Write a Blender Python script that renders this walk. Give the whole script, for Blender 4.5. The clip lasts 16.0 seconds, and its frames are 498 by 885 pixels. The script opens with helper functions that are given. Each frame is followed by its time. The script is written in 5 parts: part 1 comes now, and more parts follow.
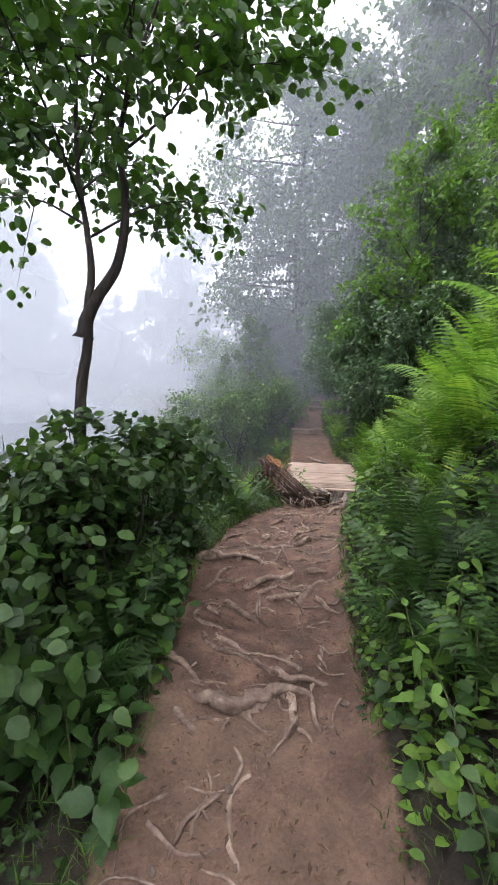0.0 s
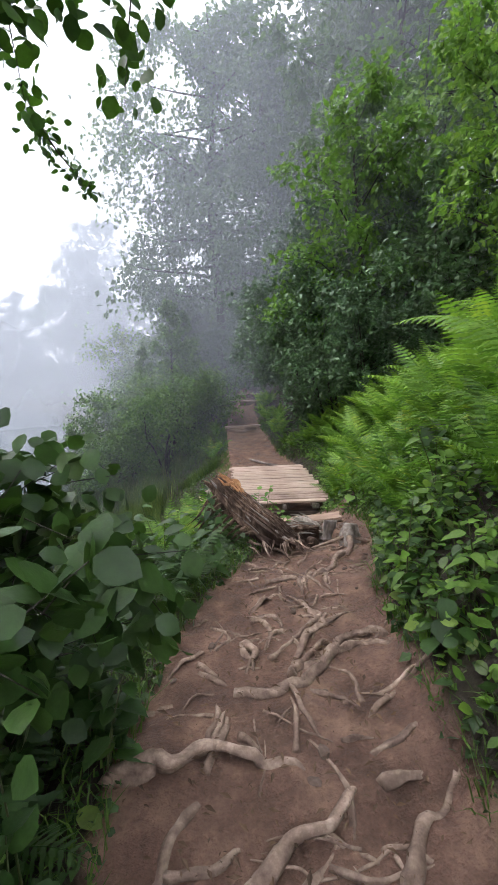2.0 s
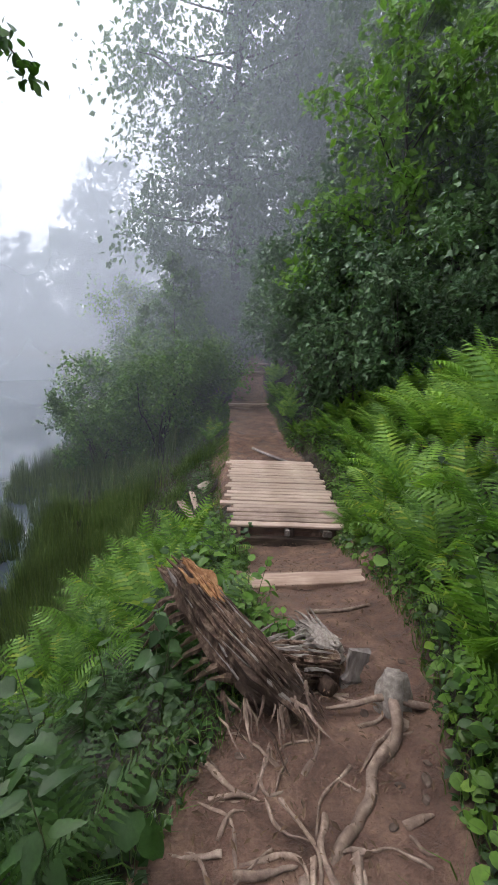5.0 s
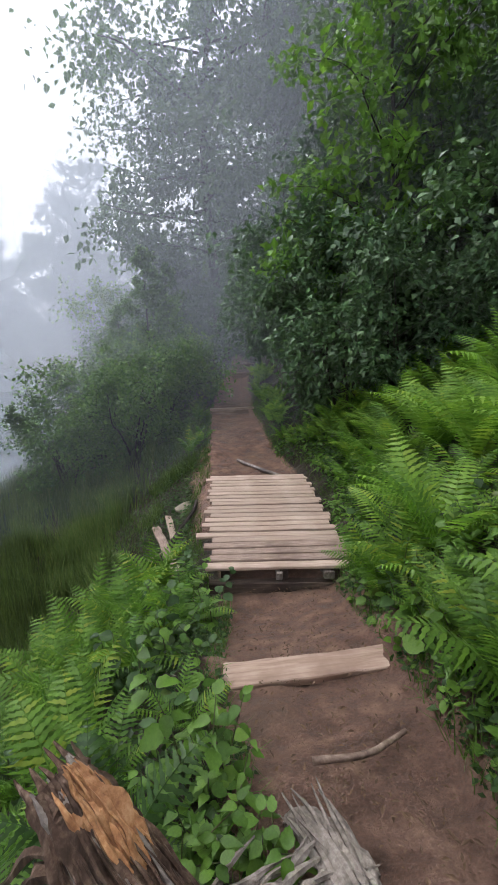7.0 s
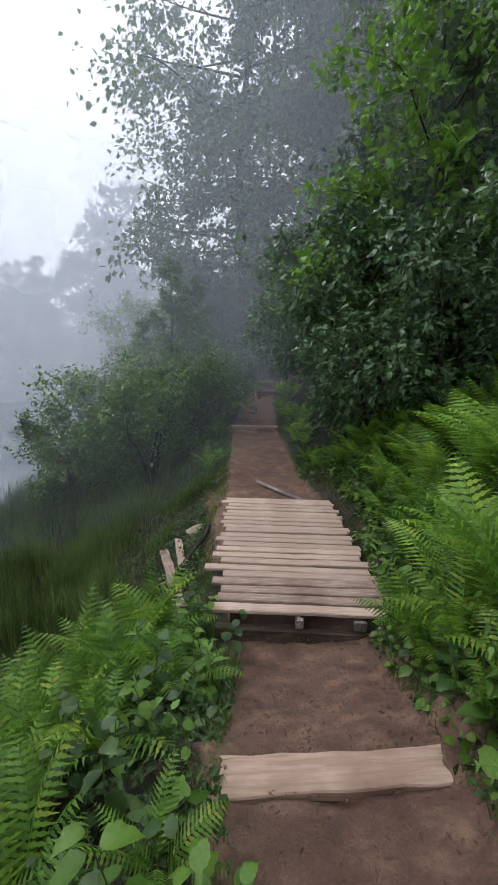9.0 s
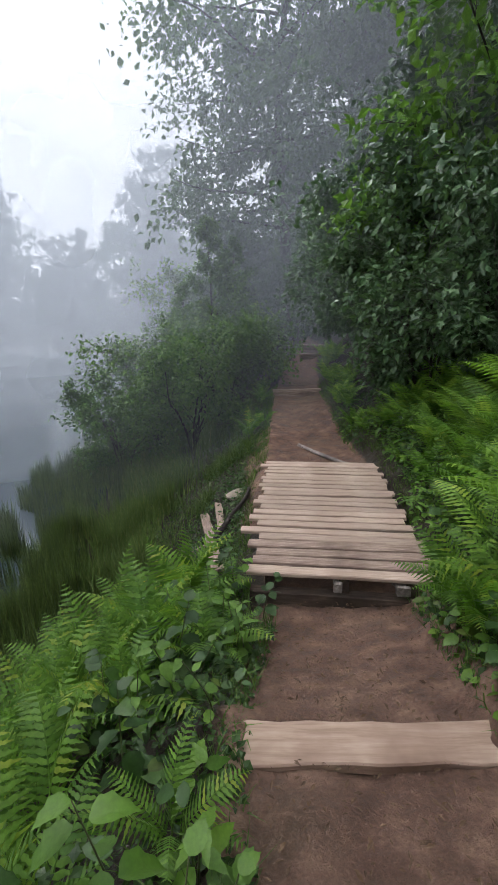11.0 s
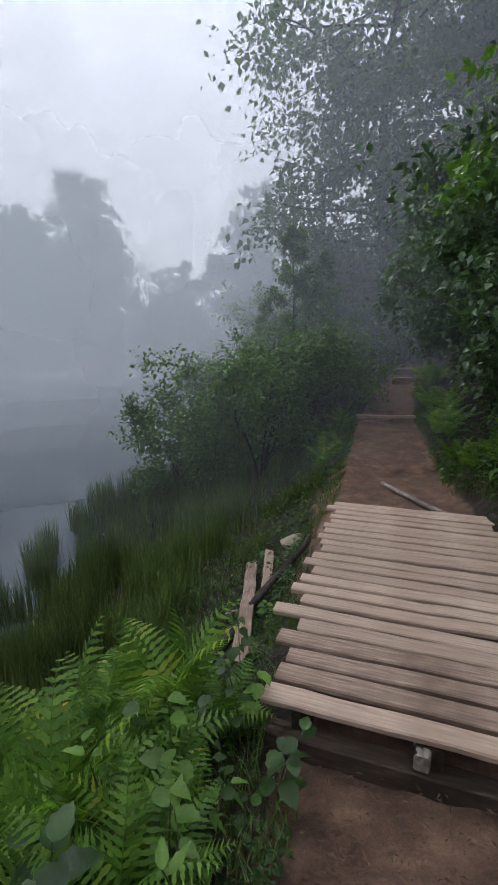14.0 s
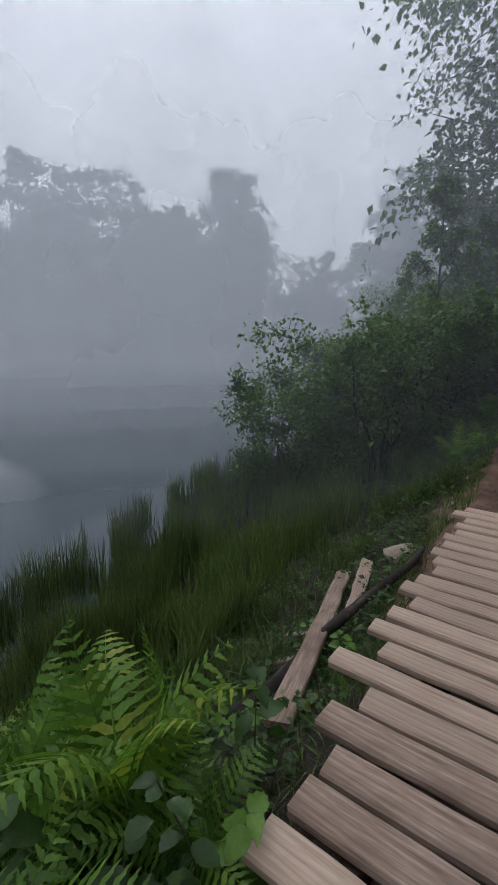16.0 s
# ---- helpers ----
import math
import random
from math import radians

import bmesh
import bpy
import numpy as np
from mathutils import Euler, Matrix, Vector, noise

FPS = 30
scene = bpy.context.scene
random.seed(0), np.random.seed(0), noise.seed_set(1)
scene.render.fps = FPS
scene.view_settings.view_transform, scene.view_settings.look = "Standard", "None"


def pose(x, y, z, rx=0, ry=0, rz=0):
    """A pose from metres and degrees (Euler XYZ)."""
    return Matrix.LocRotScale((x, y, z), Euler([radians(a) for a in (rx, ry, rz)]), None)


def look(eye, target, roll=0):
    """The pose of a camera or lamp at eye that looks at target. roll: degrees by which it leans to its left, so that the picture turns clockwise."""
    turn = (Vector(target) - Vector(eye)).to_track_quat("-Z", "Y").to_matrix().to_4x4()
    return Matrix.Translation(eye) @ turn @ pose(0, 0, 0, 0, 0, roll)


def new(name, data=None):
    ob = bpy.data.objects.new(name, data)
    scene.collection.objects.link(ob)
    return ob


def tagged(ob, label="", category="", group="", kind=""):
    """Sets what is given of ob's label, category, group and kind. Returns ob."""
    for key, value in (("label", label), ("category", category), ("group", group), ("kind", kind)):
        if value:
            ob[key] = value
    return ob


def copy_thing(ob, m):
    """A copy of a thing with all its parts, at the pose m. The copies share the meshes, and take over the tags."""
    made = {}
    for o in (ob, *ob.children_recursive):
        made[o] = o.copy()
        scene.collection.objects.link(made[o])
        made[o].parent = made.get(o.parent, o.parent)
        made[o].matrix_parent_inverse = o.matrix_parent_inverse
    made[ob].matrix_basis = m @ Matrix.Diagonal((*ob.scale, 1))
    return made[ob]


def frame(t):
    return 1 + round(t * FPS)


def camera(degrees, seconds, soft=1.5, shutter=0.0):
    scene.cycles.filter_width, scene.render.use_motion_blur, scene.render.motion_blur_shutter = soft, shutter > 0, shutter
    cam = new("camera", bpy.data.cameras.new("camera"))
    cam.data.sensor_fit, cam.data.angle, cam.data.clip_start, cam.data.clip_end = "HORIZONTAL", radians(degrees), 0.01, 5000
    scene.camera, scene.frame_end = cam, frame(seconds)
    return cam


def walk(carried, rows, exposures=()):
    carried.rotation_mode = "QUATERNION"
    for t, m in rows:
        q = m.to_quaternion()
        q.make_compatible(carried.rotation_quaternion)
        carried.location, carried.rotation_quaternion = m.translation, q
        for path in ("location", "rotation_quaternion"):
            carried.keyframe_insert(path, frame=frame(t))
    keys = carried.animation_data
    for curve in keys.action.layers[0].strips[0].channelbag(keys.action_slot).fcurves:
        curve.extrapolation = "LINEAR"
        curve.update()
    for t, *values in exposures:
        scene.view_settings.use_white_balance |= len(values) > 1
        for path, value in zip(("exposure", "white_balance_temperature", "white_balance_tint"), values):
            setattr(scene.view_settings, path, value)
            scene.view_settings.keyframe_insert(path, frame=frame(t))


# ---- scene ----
cam = camera(58.1, 16.0)
PATH = [
    (0, (-0.225, 0.306, 2.307), (-0.029, 2.27, 1.983), 0.5),
    (0.5, (-0.202, 0.836, 2.202), (0.15, 2.782, 1.903), -2.3),
    (1, (-0.193, 1.294, 2.182), (0.016, 3.259, 1.874), -0.6),
    (1.5, (-0.217, 1.73, 2.158), (0.155, 3.669, 1.838), -1.7),
    (2, (-0.151, 2.056, 2.14), (0.371, 3.956, 1.796), -2.3),
    (2.5, (-0.075, 2.332, 2.283), (0.423, 4.209, 1.806), -0.5),
    (3, (-0.065, 2.583, 2.278), (0.476, 4.439, 1.767), 1.5),
    (3.5, (-0.104, 2.778, 2.358), (0.387, 4.653, 1.864), 4.6),
    (4, (-0.027, 2.92, 2.31), (0.416, 4.805, 1.81), 1.8),
    (4.5, (0.252, 3.196, 2.364), (0.741, 5.067, 1.854), 1.4),
    (4.7, (0.273, 3.262, 2.372), (0.749, 5.136, 1.861), 1.8),
    (6.8, (0.625, 4.24, 2.328), (1.169, 6.093, 1.809), -0.8),
    (7, (0.661, 4.294, 2.309), (1.179, 6.157, 1.795), -1.0),
    (7.5, (0.713, 4.486, 2.243), (1.232, 6.355, 1.756), -1.4),
    (8, (0.782, 4.693, 2.186), (1.336, 6.569, 1.77), -1.9),
    (8.5, (0.812, 4.76, 2.151), (1.269, 6.661, 1.733), 0.2),
    (9, (0.809, 4.821, 2.142), (1.235, 6.728, 1.72), 1.1),
    (9.5, (0.827, 4.869, 2.109), (1.155, 6.765, 1.564), 0.3),
    (10, (0.838, 4.889, 2.084), (1.157, 6.733, 1.376), -1.4),
    (10.2, (0.828, 4.887, 2.112), (1.142, 6.74, 1.426), -2.0),
    (12.3, (1.185, 5.316, 1.851), (1.236, 7.274, 1.445), 1.8),
    (12.5, (1.195, 5.394, 1.862), (1.246, 7.354, 1.468), 1.6),
    (13, (1.248, 5.571, 1.839), (1.197, 7.529, 1.436), 1.2),
    (13.5, (1.27, 5.814, 1.77), (1.157, 7.769, 1.366), 0.9),
    (14, (1.31, 6.1, 1.719), (1.131, 8.045, 1.29), -0.9),
    (14.5, (1.354, 6.298, 1.723), (1.038, 8.224, 1.286), 1.3),
    (15, (1.371, 6.491, 1.58), (1.023, 8.43, 1.232), 1.5),
    (15.5, (1.41, 6.664, 1.49), (0.891, 8.564, 1.142), -2.5),
    (16, (1.476, 7.008, 1.337), (0.735, 8.811, 0.891), -0.0),
]
EXPOSURES = [(0.0, 1.2, 6450, 19), (2.0, 1.05, 6400, 17), (4.5, 0.8, 6350, 16), (7.5, 0.75, 6350, 16), (9.0, 0.5, 6300, 15), (10.2, 0.6, 6400, 14), (12.5, 0.25, 6250, 14), (14.0, 0.05, 6250, 14), (16.0, -0.25, 6250, 14)]
walk(cam, [(t, look(eye, target, roll)) for t, eye, target, roll in PATH], EXPOSURES)

# ---------------------------------------------------------------- world, sun
world = bpy.data.worlds.new("overcast_sky")
scene.world = world
world.use_nodes = True
wn, wl = world.node_tree.nodes, world.node_tree.links
wn.clear()
sky = wn.new("ShaderNodeTexSky")
sky.sky_type, sky.sun_disc = "NISHITA", False
sky.sun_elevation, sky.sun_rotation = radians(48), radians(-40)
sky.dust_density, sky.air_density = 4.0, 1.0
bg_sky, bg_cloud = wn.new("ShaderNodeBackground"), wn.new("ShaderNodeBackground")
bg_sky.inputs["Strength"].default_value = 0.06
bg_cloud.inputs["Color"].default_value = (0.9, 0.945, 1.0, 1)
bg_cloud.inputs["Strength"].default_value = 2.0
mixw, outw = wn.new("ShaderNodeMixShader"), wn.new("ShaderNodeOutputWorld")
mixw.inputs[0].default_value = 0.88
wl.new(sky.outputs[0], bg_sky.inputs[0])
wl.new(bg_sky.outputs[0], mixw.inputs[1])
wl.new(bg_cloud.outputs[0], mixw.inputs[2])
wl.new(mixw.outputs[0], outw.inputs[0])
sun = new("sun", bpy.data.lights.new("sun", "SUN"))
sun.data.energy, sun.data.angle, sun.data.color = 1.3, radians(30), (1.0, 0.97, 0.92)
sun.matrix_world = look((-20, 25, 40), (0, 0, 0))


# ---------------------------------------------------------------- materials
def material(name, build):
    m = bpy.data.materials.new(name)
    m.use_nodes = True
    nodes, links = m.node_tree.nodes, m.node_tree.links
    nodes.clear()
    out = nodes.new("ShaderNodeOutputMaterial")
    build(nodes, links, out)
    return m


def noise_node(nodes, links, scale, detail=4, rough=0.6, stretch=None, source="Object"):
    tc, nz = nodes.new("ShaderNodeTexCoord"), nodes.new("ShaderNodeTexNoise")
    nz.inputs["Scale"].default_value, nz.inputs["Detail"].default_value, nz.inputs["Roughness"].default_value = scale, detail, rough
    if stretch:
        mp = nodes.new("ShaderNodeMapping")
        mp.inputs["Scale"].default_value = stretch
        links.new(tc.outputs[source], mp.inputs[0])
        links.new(mp.outputs[0], nz.inputs["Vector"])
    else:
        links.new(tc.outputs[source], nz.inputs["Vector"])
    return nz


def ramp(nodes, links, fac, *stops):
    r = nodes.new("ShaderNodeValToRGB")
    while len(r.color_ramp.elements) < len(stops):
        r.color_ramp.elements.new(0.5)
    for e, (p, c) in zip(r.color_ramp.elements, stops):
        e.position, e.color = p, (*c, 1)
    links.new(fac, r.inputs[0])
    return r


def mix_colour(nodes, links, fac, a, b, kind="MIX"):
    n = nodes.new("ShaderNodeMix")
    n.data_type, n.blend_type = "RGBA", kind
    for socket, value in ((n.inputs[0], fac), (n.inputs[6], a), (n.inputs[7], b)):
        if isinstance(value, (int, float)):
            socket.default_value = value
        elif isinstance(value, tuple):
            socket.default_value = (*value, 1)
        else:
            links.new(value, socket)
    return n.outputs[2]


def bump_node(nodes, links, height, strength, distance=0.01):
    b = nodes.new("ShaderNodeBump")
    b.inputs["Strength"].default_value, b.inputs["Distance"].default_value = strength, distance
    links.new(height, b.inputs["Height"])
    return b.outputs[0]


def leaf_material(name, dark, light, yellow=None, gloss=0.5, through_light=0.35, spec=0.33):
    """Leaf: colour drawn per leaf, glossy above, light passing through."""
    def build(nodes, links, out):
        geo, info = nodes.new("ShaderNodeNewGeometry"), nodes.new("ShaderNodeObjectInfo")
        add = nodes.new("ShaderNodeMath")
        add.operation = "ADD"
        links.new(geo.outputs["Random Per Island"], add.inputs[0])
        links.new(info.outputs["Random"], add.inputs[1])
        half = nodes.new("ShaderNodeMath")
        half.operation = "MULTIPLY"
        half.inputs[1].default_value = 0.5
        links.new(add.outputs[0], half.inputs[0])
        stops = [(0.1, dark), (0.75, light)] + ([(0.97, yellow)] if yellow else [])
        col = ramp(nodes, links, half.outputs[0], *stops).outputs[0]
        nz = noise_node(nodes, links, 55, 3)
        col = mix_colour(nodes, links, 0.45, col, ramp(nodes, links, nz.outputs[0], (0.3, (0.55, 0.55, 0.5)), (0.7, (1.25, 1.25, 1.15))).outputs[0], "MULTIPLY")
        p = nodes.new("ShaderNodeBsdfPrincipled")
        p.inputs["Roughness"].default_value, p.inputs["Specular IOR Level"].default_value = gloss, spec
        links.new(col, p.inputs["Base Color"])
        links.new(bump_node(nodes, links, nz.outputs[0], 0.3, 0.004), p.inputs["Normal"])
        tr, mx = nodes.new("ShaderNodeBsdfTranslucent"), nodes.new("ShaderNodeMixShader")
        links.new(mix_colour(nodes, links, 1.0, col, (1.15, 1.3, 0.7), "MULTIPLY"), tr.inputs[0])
        mx.inputs[0].default_value = through_light
        links.new(p.outputs[0], mx.inputs[1])
        links.new(tr.outputs[0], mx.inputs[2])
        links.new(mx.outputs[0], out.inputs[0])
    return material(name, build)


def wood_material(name, dark, mid, light, stretch, scale=6, rough=0.8, bump=0.6, dirt=None):
    def build(nodes, links, out):
        grain = noise_node(nodes, links, scale, 8, 0.65, stretch)
        blotch = noise_node(nodes, links, 2.3, 4, 0.6)
        info = nodes.new("ShaderNodeObjectInfo")
        col = ramp(nodes, links, grain.outputs[0], (0.25, dark), (0.5, mid), (0.72, light)).outputs[0]
        tone = ramp(nodes, links, info.outputs["Random"], (0.0, (0.78, 0.76, 0.75)), (0.5, (1.0, 0.98, 0.95)), (1.0, (1.12, 1.1, 1.08))).outputs[0]
        col = mix_colour(nodes, links, 1.0, col, tone, "MULTIPLY")
        stain = ramp(nodes, links, blotch.outputs[0], (0.42, (0, 0, 0)), (0.72, (1, 1, 1))).outputs[0]
        col = mix_colour(nodes, links, stain, col, dirt or dark)
        p = nodes.new("ShaderNodeBsdfPrincipled")
        p.inputs["Roughness"].default_value, p.inputs["Specular IOR Level"].default_value = rough, 0.25
        links.new(col, p.inputs["Base Color"])
        links.new(bump_node(nodes, links, grain.outputs[0], bump, 0.006), p.inputs["Normal"])
        links.new(p.outputs[0], out.inputs[0])
    return material(name, build)


def build_soil(nodes, links, out):
    big, mid, fine = noise_node(nodes, links, 0.9, 4), noise_node(nodes, links, 6, 6, 0.65), noise_node(nodes, links, 70, 5, 0.7)
    att = nodes.new("ShaderNodeAttribute")
    att.attribute_name = "trodden"
    trod = ramp(nodes, links, mid.outputs[0], (0.3, (0.075, 0.042, 0.029)), (0.5, (0.165, 0.094, 0.066)), (0.7, (0.29, 0.178, 0.125))).outputs[0]
    sand = ramp(nodes, links, big.outputs[0], (0.5, (0, 0, 0)), (0.75, (1, 1, 1))).outputs[0]
    trod = mix_colour(nodes, links, sand, trod, mix_colour(nodes, links, 0.5, trod, (0.24, 0.165, 0.11)))
    humus = ramp(nodes, links, mid.outputs[0], (0.3, (0.018, 0.014, 0.01)), (0.55, (0.04, 0.028, 0.018)), (0.75, (0.045, 0.05, 0.016))).outputs[0]
    edge = nodes.new("ShaderNodeMath")
    edge.operation = "MULTIPLY_ADD"
    edge.inputs[1].default_value, edge.inputs[2].default_value = 0.7, -0.35
    links.new(mid.outputs[0], edge.inputs[0])
    total = nodes.new("ShaderNodeMath")
    total.operation, total.use_clamp = "ADD", True
    links.new(att.outputs["Fac"], total.inputs[0])
    links.new(edge.outputs[0], total.inputs[1])
    zone = ramp(nodes, links, total.outputs[0], (0.35, (0, 0, 0)), (0.65, (1, 1, 1))).outputs[0]
    col = mix_colour(nodes, links, zone, humus, trod)
    col = mix_colour(nodes, links, 0.6, col, ramp(nodes, links, fine.outputs[0], (0.3, (0.6, 0.6, 0.6)), (0.7, (1.3, 1.28, 1.25))).outputs[0], "MULTIPLY")
    p = nodes.new("ShaderNodeBsdfPrincipled")
    p.inputs["Specular IOR Level"].default_value = 0.35
    links.new(ramp(nodes, links, mid.outputs[0], (0.3, (0.5, 0.5, 0.5)), (0.6, (0.85, 0.85, 0.85))).outputs[0], p.inputs["Roughness"])
    links.new(col, p.inputs["Base Color"])
    both = nodes.new("ShaderNodeMath")
    both.operation = "MULTIPLY_ADD"
    both.inputs[1].default_value = 2.2
    links.new(mid.outputs[0], both.inputs[0])
    links.new(fine.outputs[0], both.inputs[2])
    links.new(bump_node(nodes, links, both.outputs[0], 0.9, 0.03), p.inputs["Normal"])
    links.new(p.outputs[0], out.inputs[0])


def build_water(nodes, links, out):
    nz = noise_node(nodes, links, 1.6, 3, 0.5, (1, 2.2, 1))
    p = nodes.new("ShaderNodeBsdfPrincipled")
    p.inputs["Base Color"].default_value = (0.05, 0.066, 0.075, 1)
    p.inputs["Roughness"].default_value, p.inputs["IOR"].default_value = 0.05, 1.33
    links.new(bump_node(nodes, links, nz.outputs[0], 0.06, 0.02), p.inputs["Normal"])
    links.new(p.outputs[0], out.inputs[0])


def mist_material(name, density):
    """Fog droplets: scatters light to both sides, lets the rest pass. Thins out with height and drifts in patches."""
    def build(nodes, links, out):
        tc, sep = nodes.new("ShaderNodeTexCoord"), nodes.new("ShaderNodeSeparateXYZ")
        links.new(tc.outputs["Object"], sep.inputs[0])
        fall = nodes.new("ShaderNodeMapRange")
        fall.interpolation_type = "SMOOTHSTEP"
        for i, v in enumerate((8.0, 42.0, density, density * 0.12), 1):
            fall.inputs[i].default_value = v
        links.new(sep.outputs[2], fall.inputs[0])
        nz = noise_node(nodes, links, 0.12, 3, 0.5)
        patch = nodes.new("ShaderNodeMapRange")
        for i, v in enumerate((0.3, 0.7, 0.75, 1.2), 1):
            patch.inputs[i].default_value = v
        links.new(nz.outputs[0], patch.inputs[0])
        mul = nodes.new("ShaderNodeMath")
        mul.operation = "MULTIPLY"
        links.new(fall.outputs[0], mul.inputs[0])
        links.new(patch.outputs[0], mul.inputs[1])
        d, up = nodes.new("ShaderNodeBsdfDiffuse"), nodes.new("ShaderNodeCombineXYZ")
        d.inputs[0].default_value = (0.88, 0.94, 1.0, 1)
        up.inputs[2].default_value = 1.0
        links.new(up.outputs[0], d.inputs["Normal"])
        clear, mx = nodes.new("ShaderNodeBsdfTransparent"), nodes.new("ShaderNodeMixShader")
        links.new(mul.outputs[0], mx.inputs[0])
        links.new(clear.outputs[0], mx.inputs[1])
        links.new(d.outputs[0], mx.inputs[2])
        links.new(mx.outputs[0], out.inputs[0])
    return material(name, build)


SOIL, WATER = material("soil", build_soil), material("lake_water", build_water)
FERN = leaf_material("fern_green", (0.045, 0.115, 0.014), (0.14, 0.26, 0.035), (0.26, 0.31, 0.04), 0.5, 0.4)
# darker copy of the fern green, with shade put into the leaf colour
FERN_SHADED = leaf_material("fern_shaded_green", (0.016, 0.045, 0.01), (0.052, 0.108, 0.025), None, 0.45, 0.3)
FERN_PALE = leaf_material("fern_pale_green", (0.08, 0.18, 0.022), (0.22, 0.37, 0.055), (0.3, 0.4, 0.06), 0.5, 0.42)
HERB = leaf_material("herb_green", (0.013, 0.036, 0.01), (0.044, 0.1, 0.021), (0.14, 0.17, 0.03), 0.42, 0.28)
HAZEL = leaf_material("hazel_green", (0.014, 0.036, 0.01), (0.05, 0.105, 0.021), (0.22, 0.26, 0.03), 0.42, 0.3)
SHRUB = leaf_material("shrub_green", (0.024, 0.066, 0.01), (0.075, 0.165, 0.022), (0.19, 0.24, 0.025), 0.42, 0.3)
SHRUB_DARK = leaf_material("shrub_dark_green", (0.032, 0.075, 0.03), (0.09, 0.165, 0.06), None, 0.34, 0.22, 0.55)
TREE_LEAF = leaf_material("tree_leaf_green", (0.045, 0.085, 0.04), (0.105, 0.165, 0.075), None, 0.4, 0.35)
BRIGHT_LEAF = leaf_material("bright_leaf_green", (0.05, 0.12, 0.024), (0.135, 0.25, 0.045), (0.2, 0.32, 0.055), 0.45, 0.42)
REED = leaf_material("reed_green", (0.05, 0.075, 0.028), (0.13, 0.17, 0.055), (0.18, 0.17, 0.06), 0.5, 0.3)
GRASS = leaf_material("grass_green", (0.035, 0.075, 0.012), (0.1, 0.17, 0.03), (0.18, 0.19, 0.06), 0.5, 0.3)
GRASS_DARK = leaf_material("sedge_green", (0.04, 0.072, 0.026), (0.11, 0.16, 0.05), (0.22, 0.22, 0.09), 0.55, 0.35)
LAKESIDE = leaf_material("lakeside_leaf_green", (0.045, 0.1, 0.022), (0.13, 0.225, 0.05), (0.22, 0.29, 0.06), 0.45, 0.38)
NETTLE = leaf_material("nettle_green", (0.04, 0.1, 0.015), (0.12, 0.23, 0.032), (0.23, 0.31, 0.04), 0.45, 0.35)
CONIFER = leaf_material("conifer_needles", (0.012, 0.03, 0.014), (0.03, 0.06, 0.025), None, 0.6, 0.15)
DEAD_LEAF = leaf_material("dead_leaf", (0.06, 0.035, 0.023), (0.18, 0.11, 0.07), (0.32, 0.23, 0.16), 0.7, 0.15)
PETAL = leaf_material("yellow_petal", (0.7, 0.36, 0.01), (0.85, 0.5, 0.02), None, 0.5, 0.3)
ROOT = wood_material("root_wood", (0.07, 0.045, 0.033), (0.24, 0.172, 0.132), (0.45, 0.35, 0.275), (2, 2, 2), 12, 0.75, 0.9, (0.11, 0.072, 0.055))
PLANK = wood_material("weathered_plank", (0.17, 0.116, 0.088), (0.4, 0.302, 0.24), (0.56, 0.445, 0.37), (1.3, 26, 26), 2.6, 0.72, 0.5, (0.3, 0.21, 0.16))
PLANK_WORN = wood_material("worn_plank", (0.075, 0.05, 0.038), (0.27, 0.195, 0.155), (0.46, 0.365, 0.31), (1.3, 20, 20), 3.2, 0.75, 0.8, (0.13, 0.085, 0.065))
BEAM = wood_material("dark_beam_wood", (0.03, 0.02, 0.015), (0.08, 0.055, 0.042), (0.15, 0.11, 0.085), (1.5, 14, 14), 3, 0.8, 0.8)
ROTTEN = wood_material("rotten_wood", (0.022, 0.012, 0.008), (0.1, 0.06, 0.04), (0.27, 0.195, 0.145), (16, 16, 2.2), 2.4, 0.85, 1.0)
GREY_WOOD = wood_material("grey_wood", (0.09, 0.075, 0.065), (0.24, 0.205, 0.18), (0.42, 0.38, 0.34), (3, 18, 18), 2.4, 0.8, 0.9)
DRIFT = wood_material("drift_wood", (0.1, 0.085, 0.072), (0.24, 0.205, 0.175), (0.4, 0.36, 0.32), (3, 3, 3), 14, 0.8, 0.9)
FRESH_WOOD = wood_material("fresh_broken_wood", (0.14, 0.06, 0.025), (0.4, 0.2, 0.085), (0.62, 0.38, 0.2), (8, 8, 3), 7, 0.8, 1.0, (0.22, 0.1, 0.05))
BARK = wood_material("bark", (0.016, 0.013, 0.011), (0.045, 0.037, 0.031), (0.095, 0.082, 0.07), (7, 7, 1.6), 3.5, 0.9, 1.0)
BIRCH = wood_material("pale_bark", (0.12, 0.115, 0.1), (0.4, 0.39, 0.36), (0.62, 0.6, 0.56), (1.5, 1.5, 7), 4, 0.7, 0.5, (0.06, 0.05, 0.045))
STEM = wood_material("green_stem", (0.04, 0.05, 0.02), (0.09, 0.11, 0.04), (0.14, 0.13, 0.06), (4, 4, 1), 8, 0.6, 0.3)
PEBBLE = wood_material("brown_pebble", (0.07, 0.05, 0.04), (0.13, 0.095, 0.075), (0.2, 0.155, 0.125), (1, 1, 1), 30, 0.85, 0.6)
STONE = wood_material("pale_stone", (0.16, 0.13, 0.1), (0.34, 0.29, 0.23), (0.5, 0.44, 0.36), (1, 1, 1), 8, 0.85, 0.8, (0.22, 0.18, 0.13))


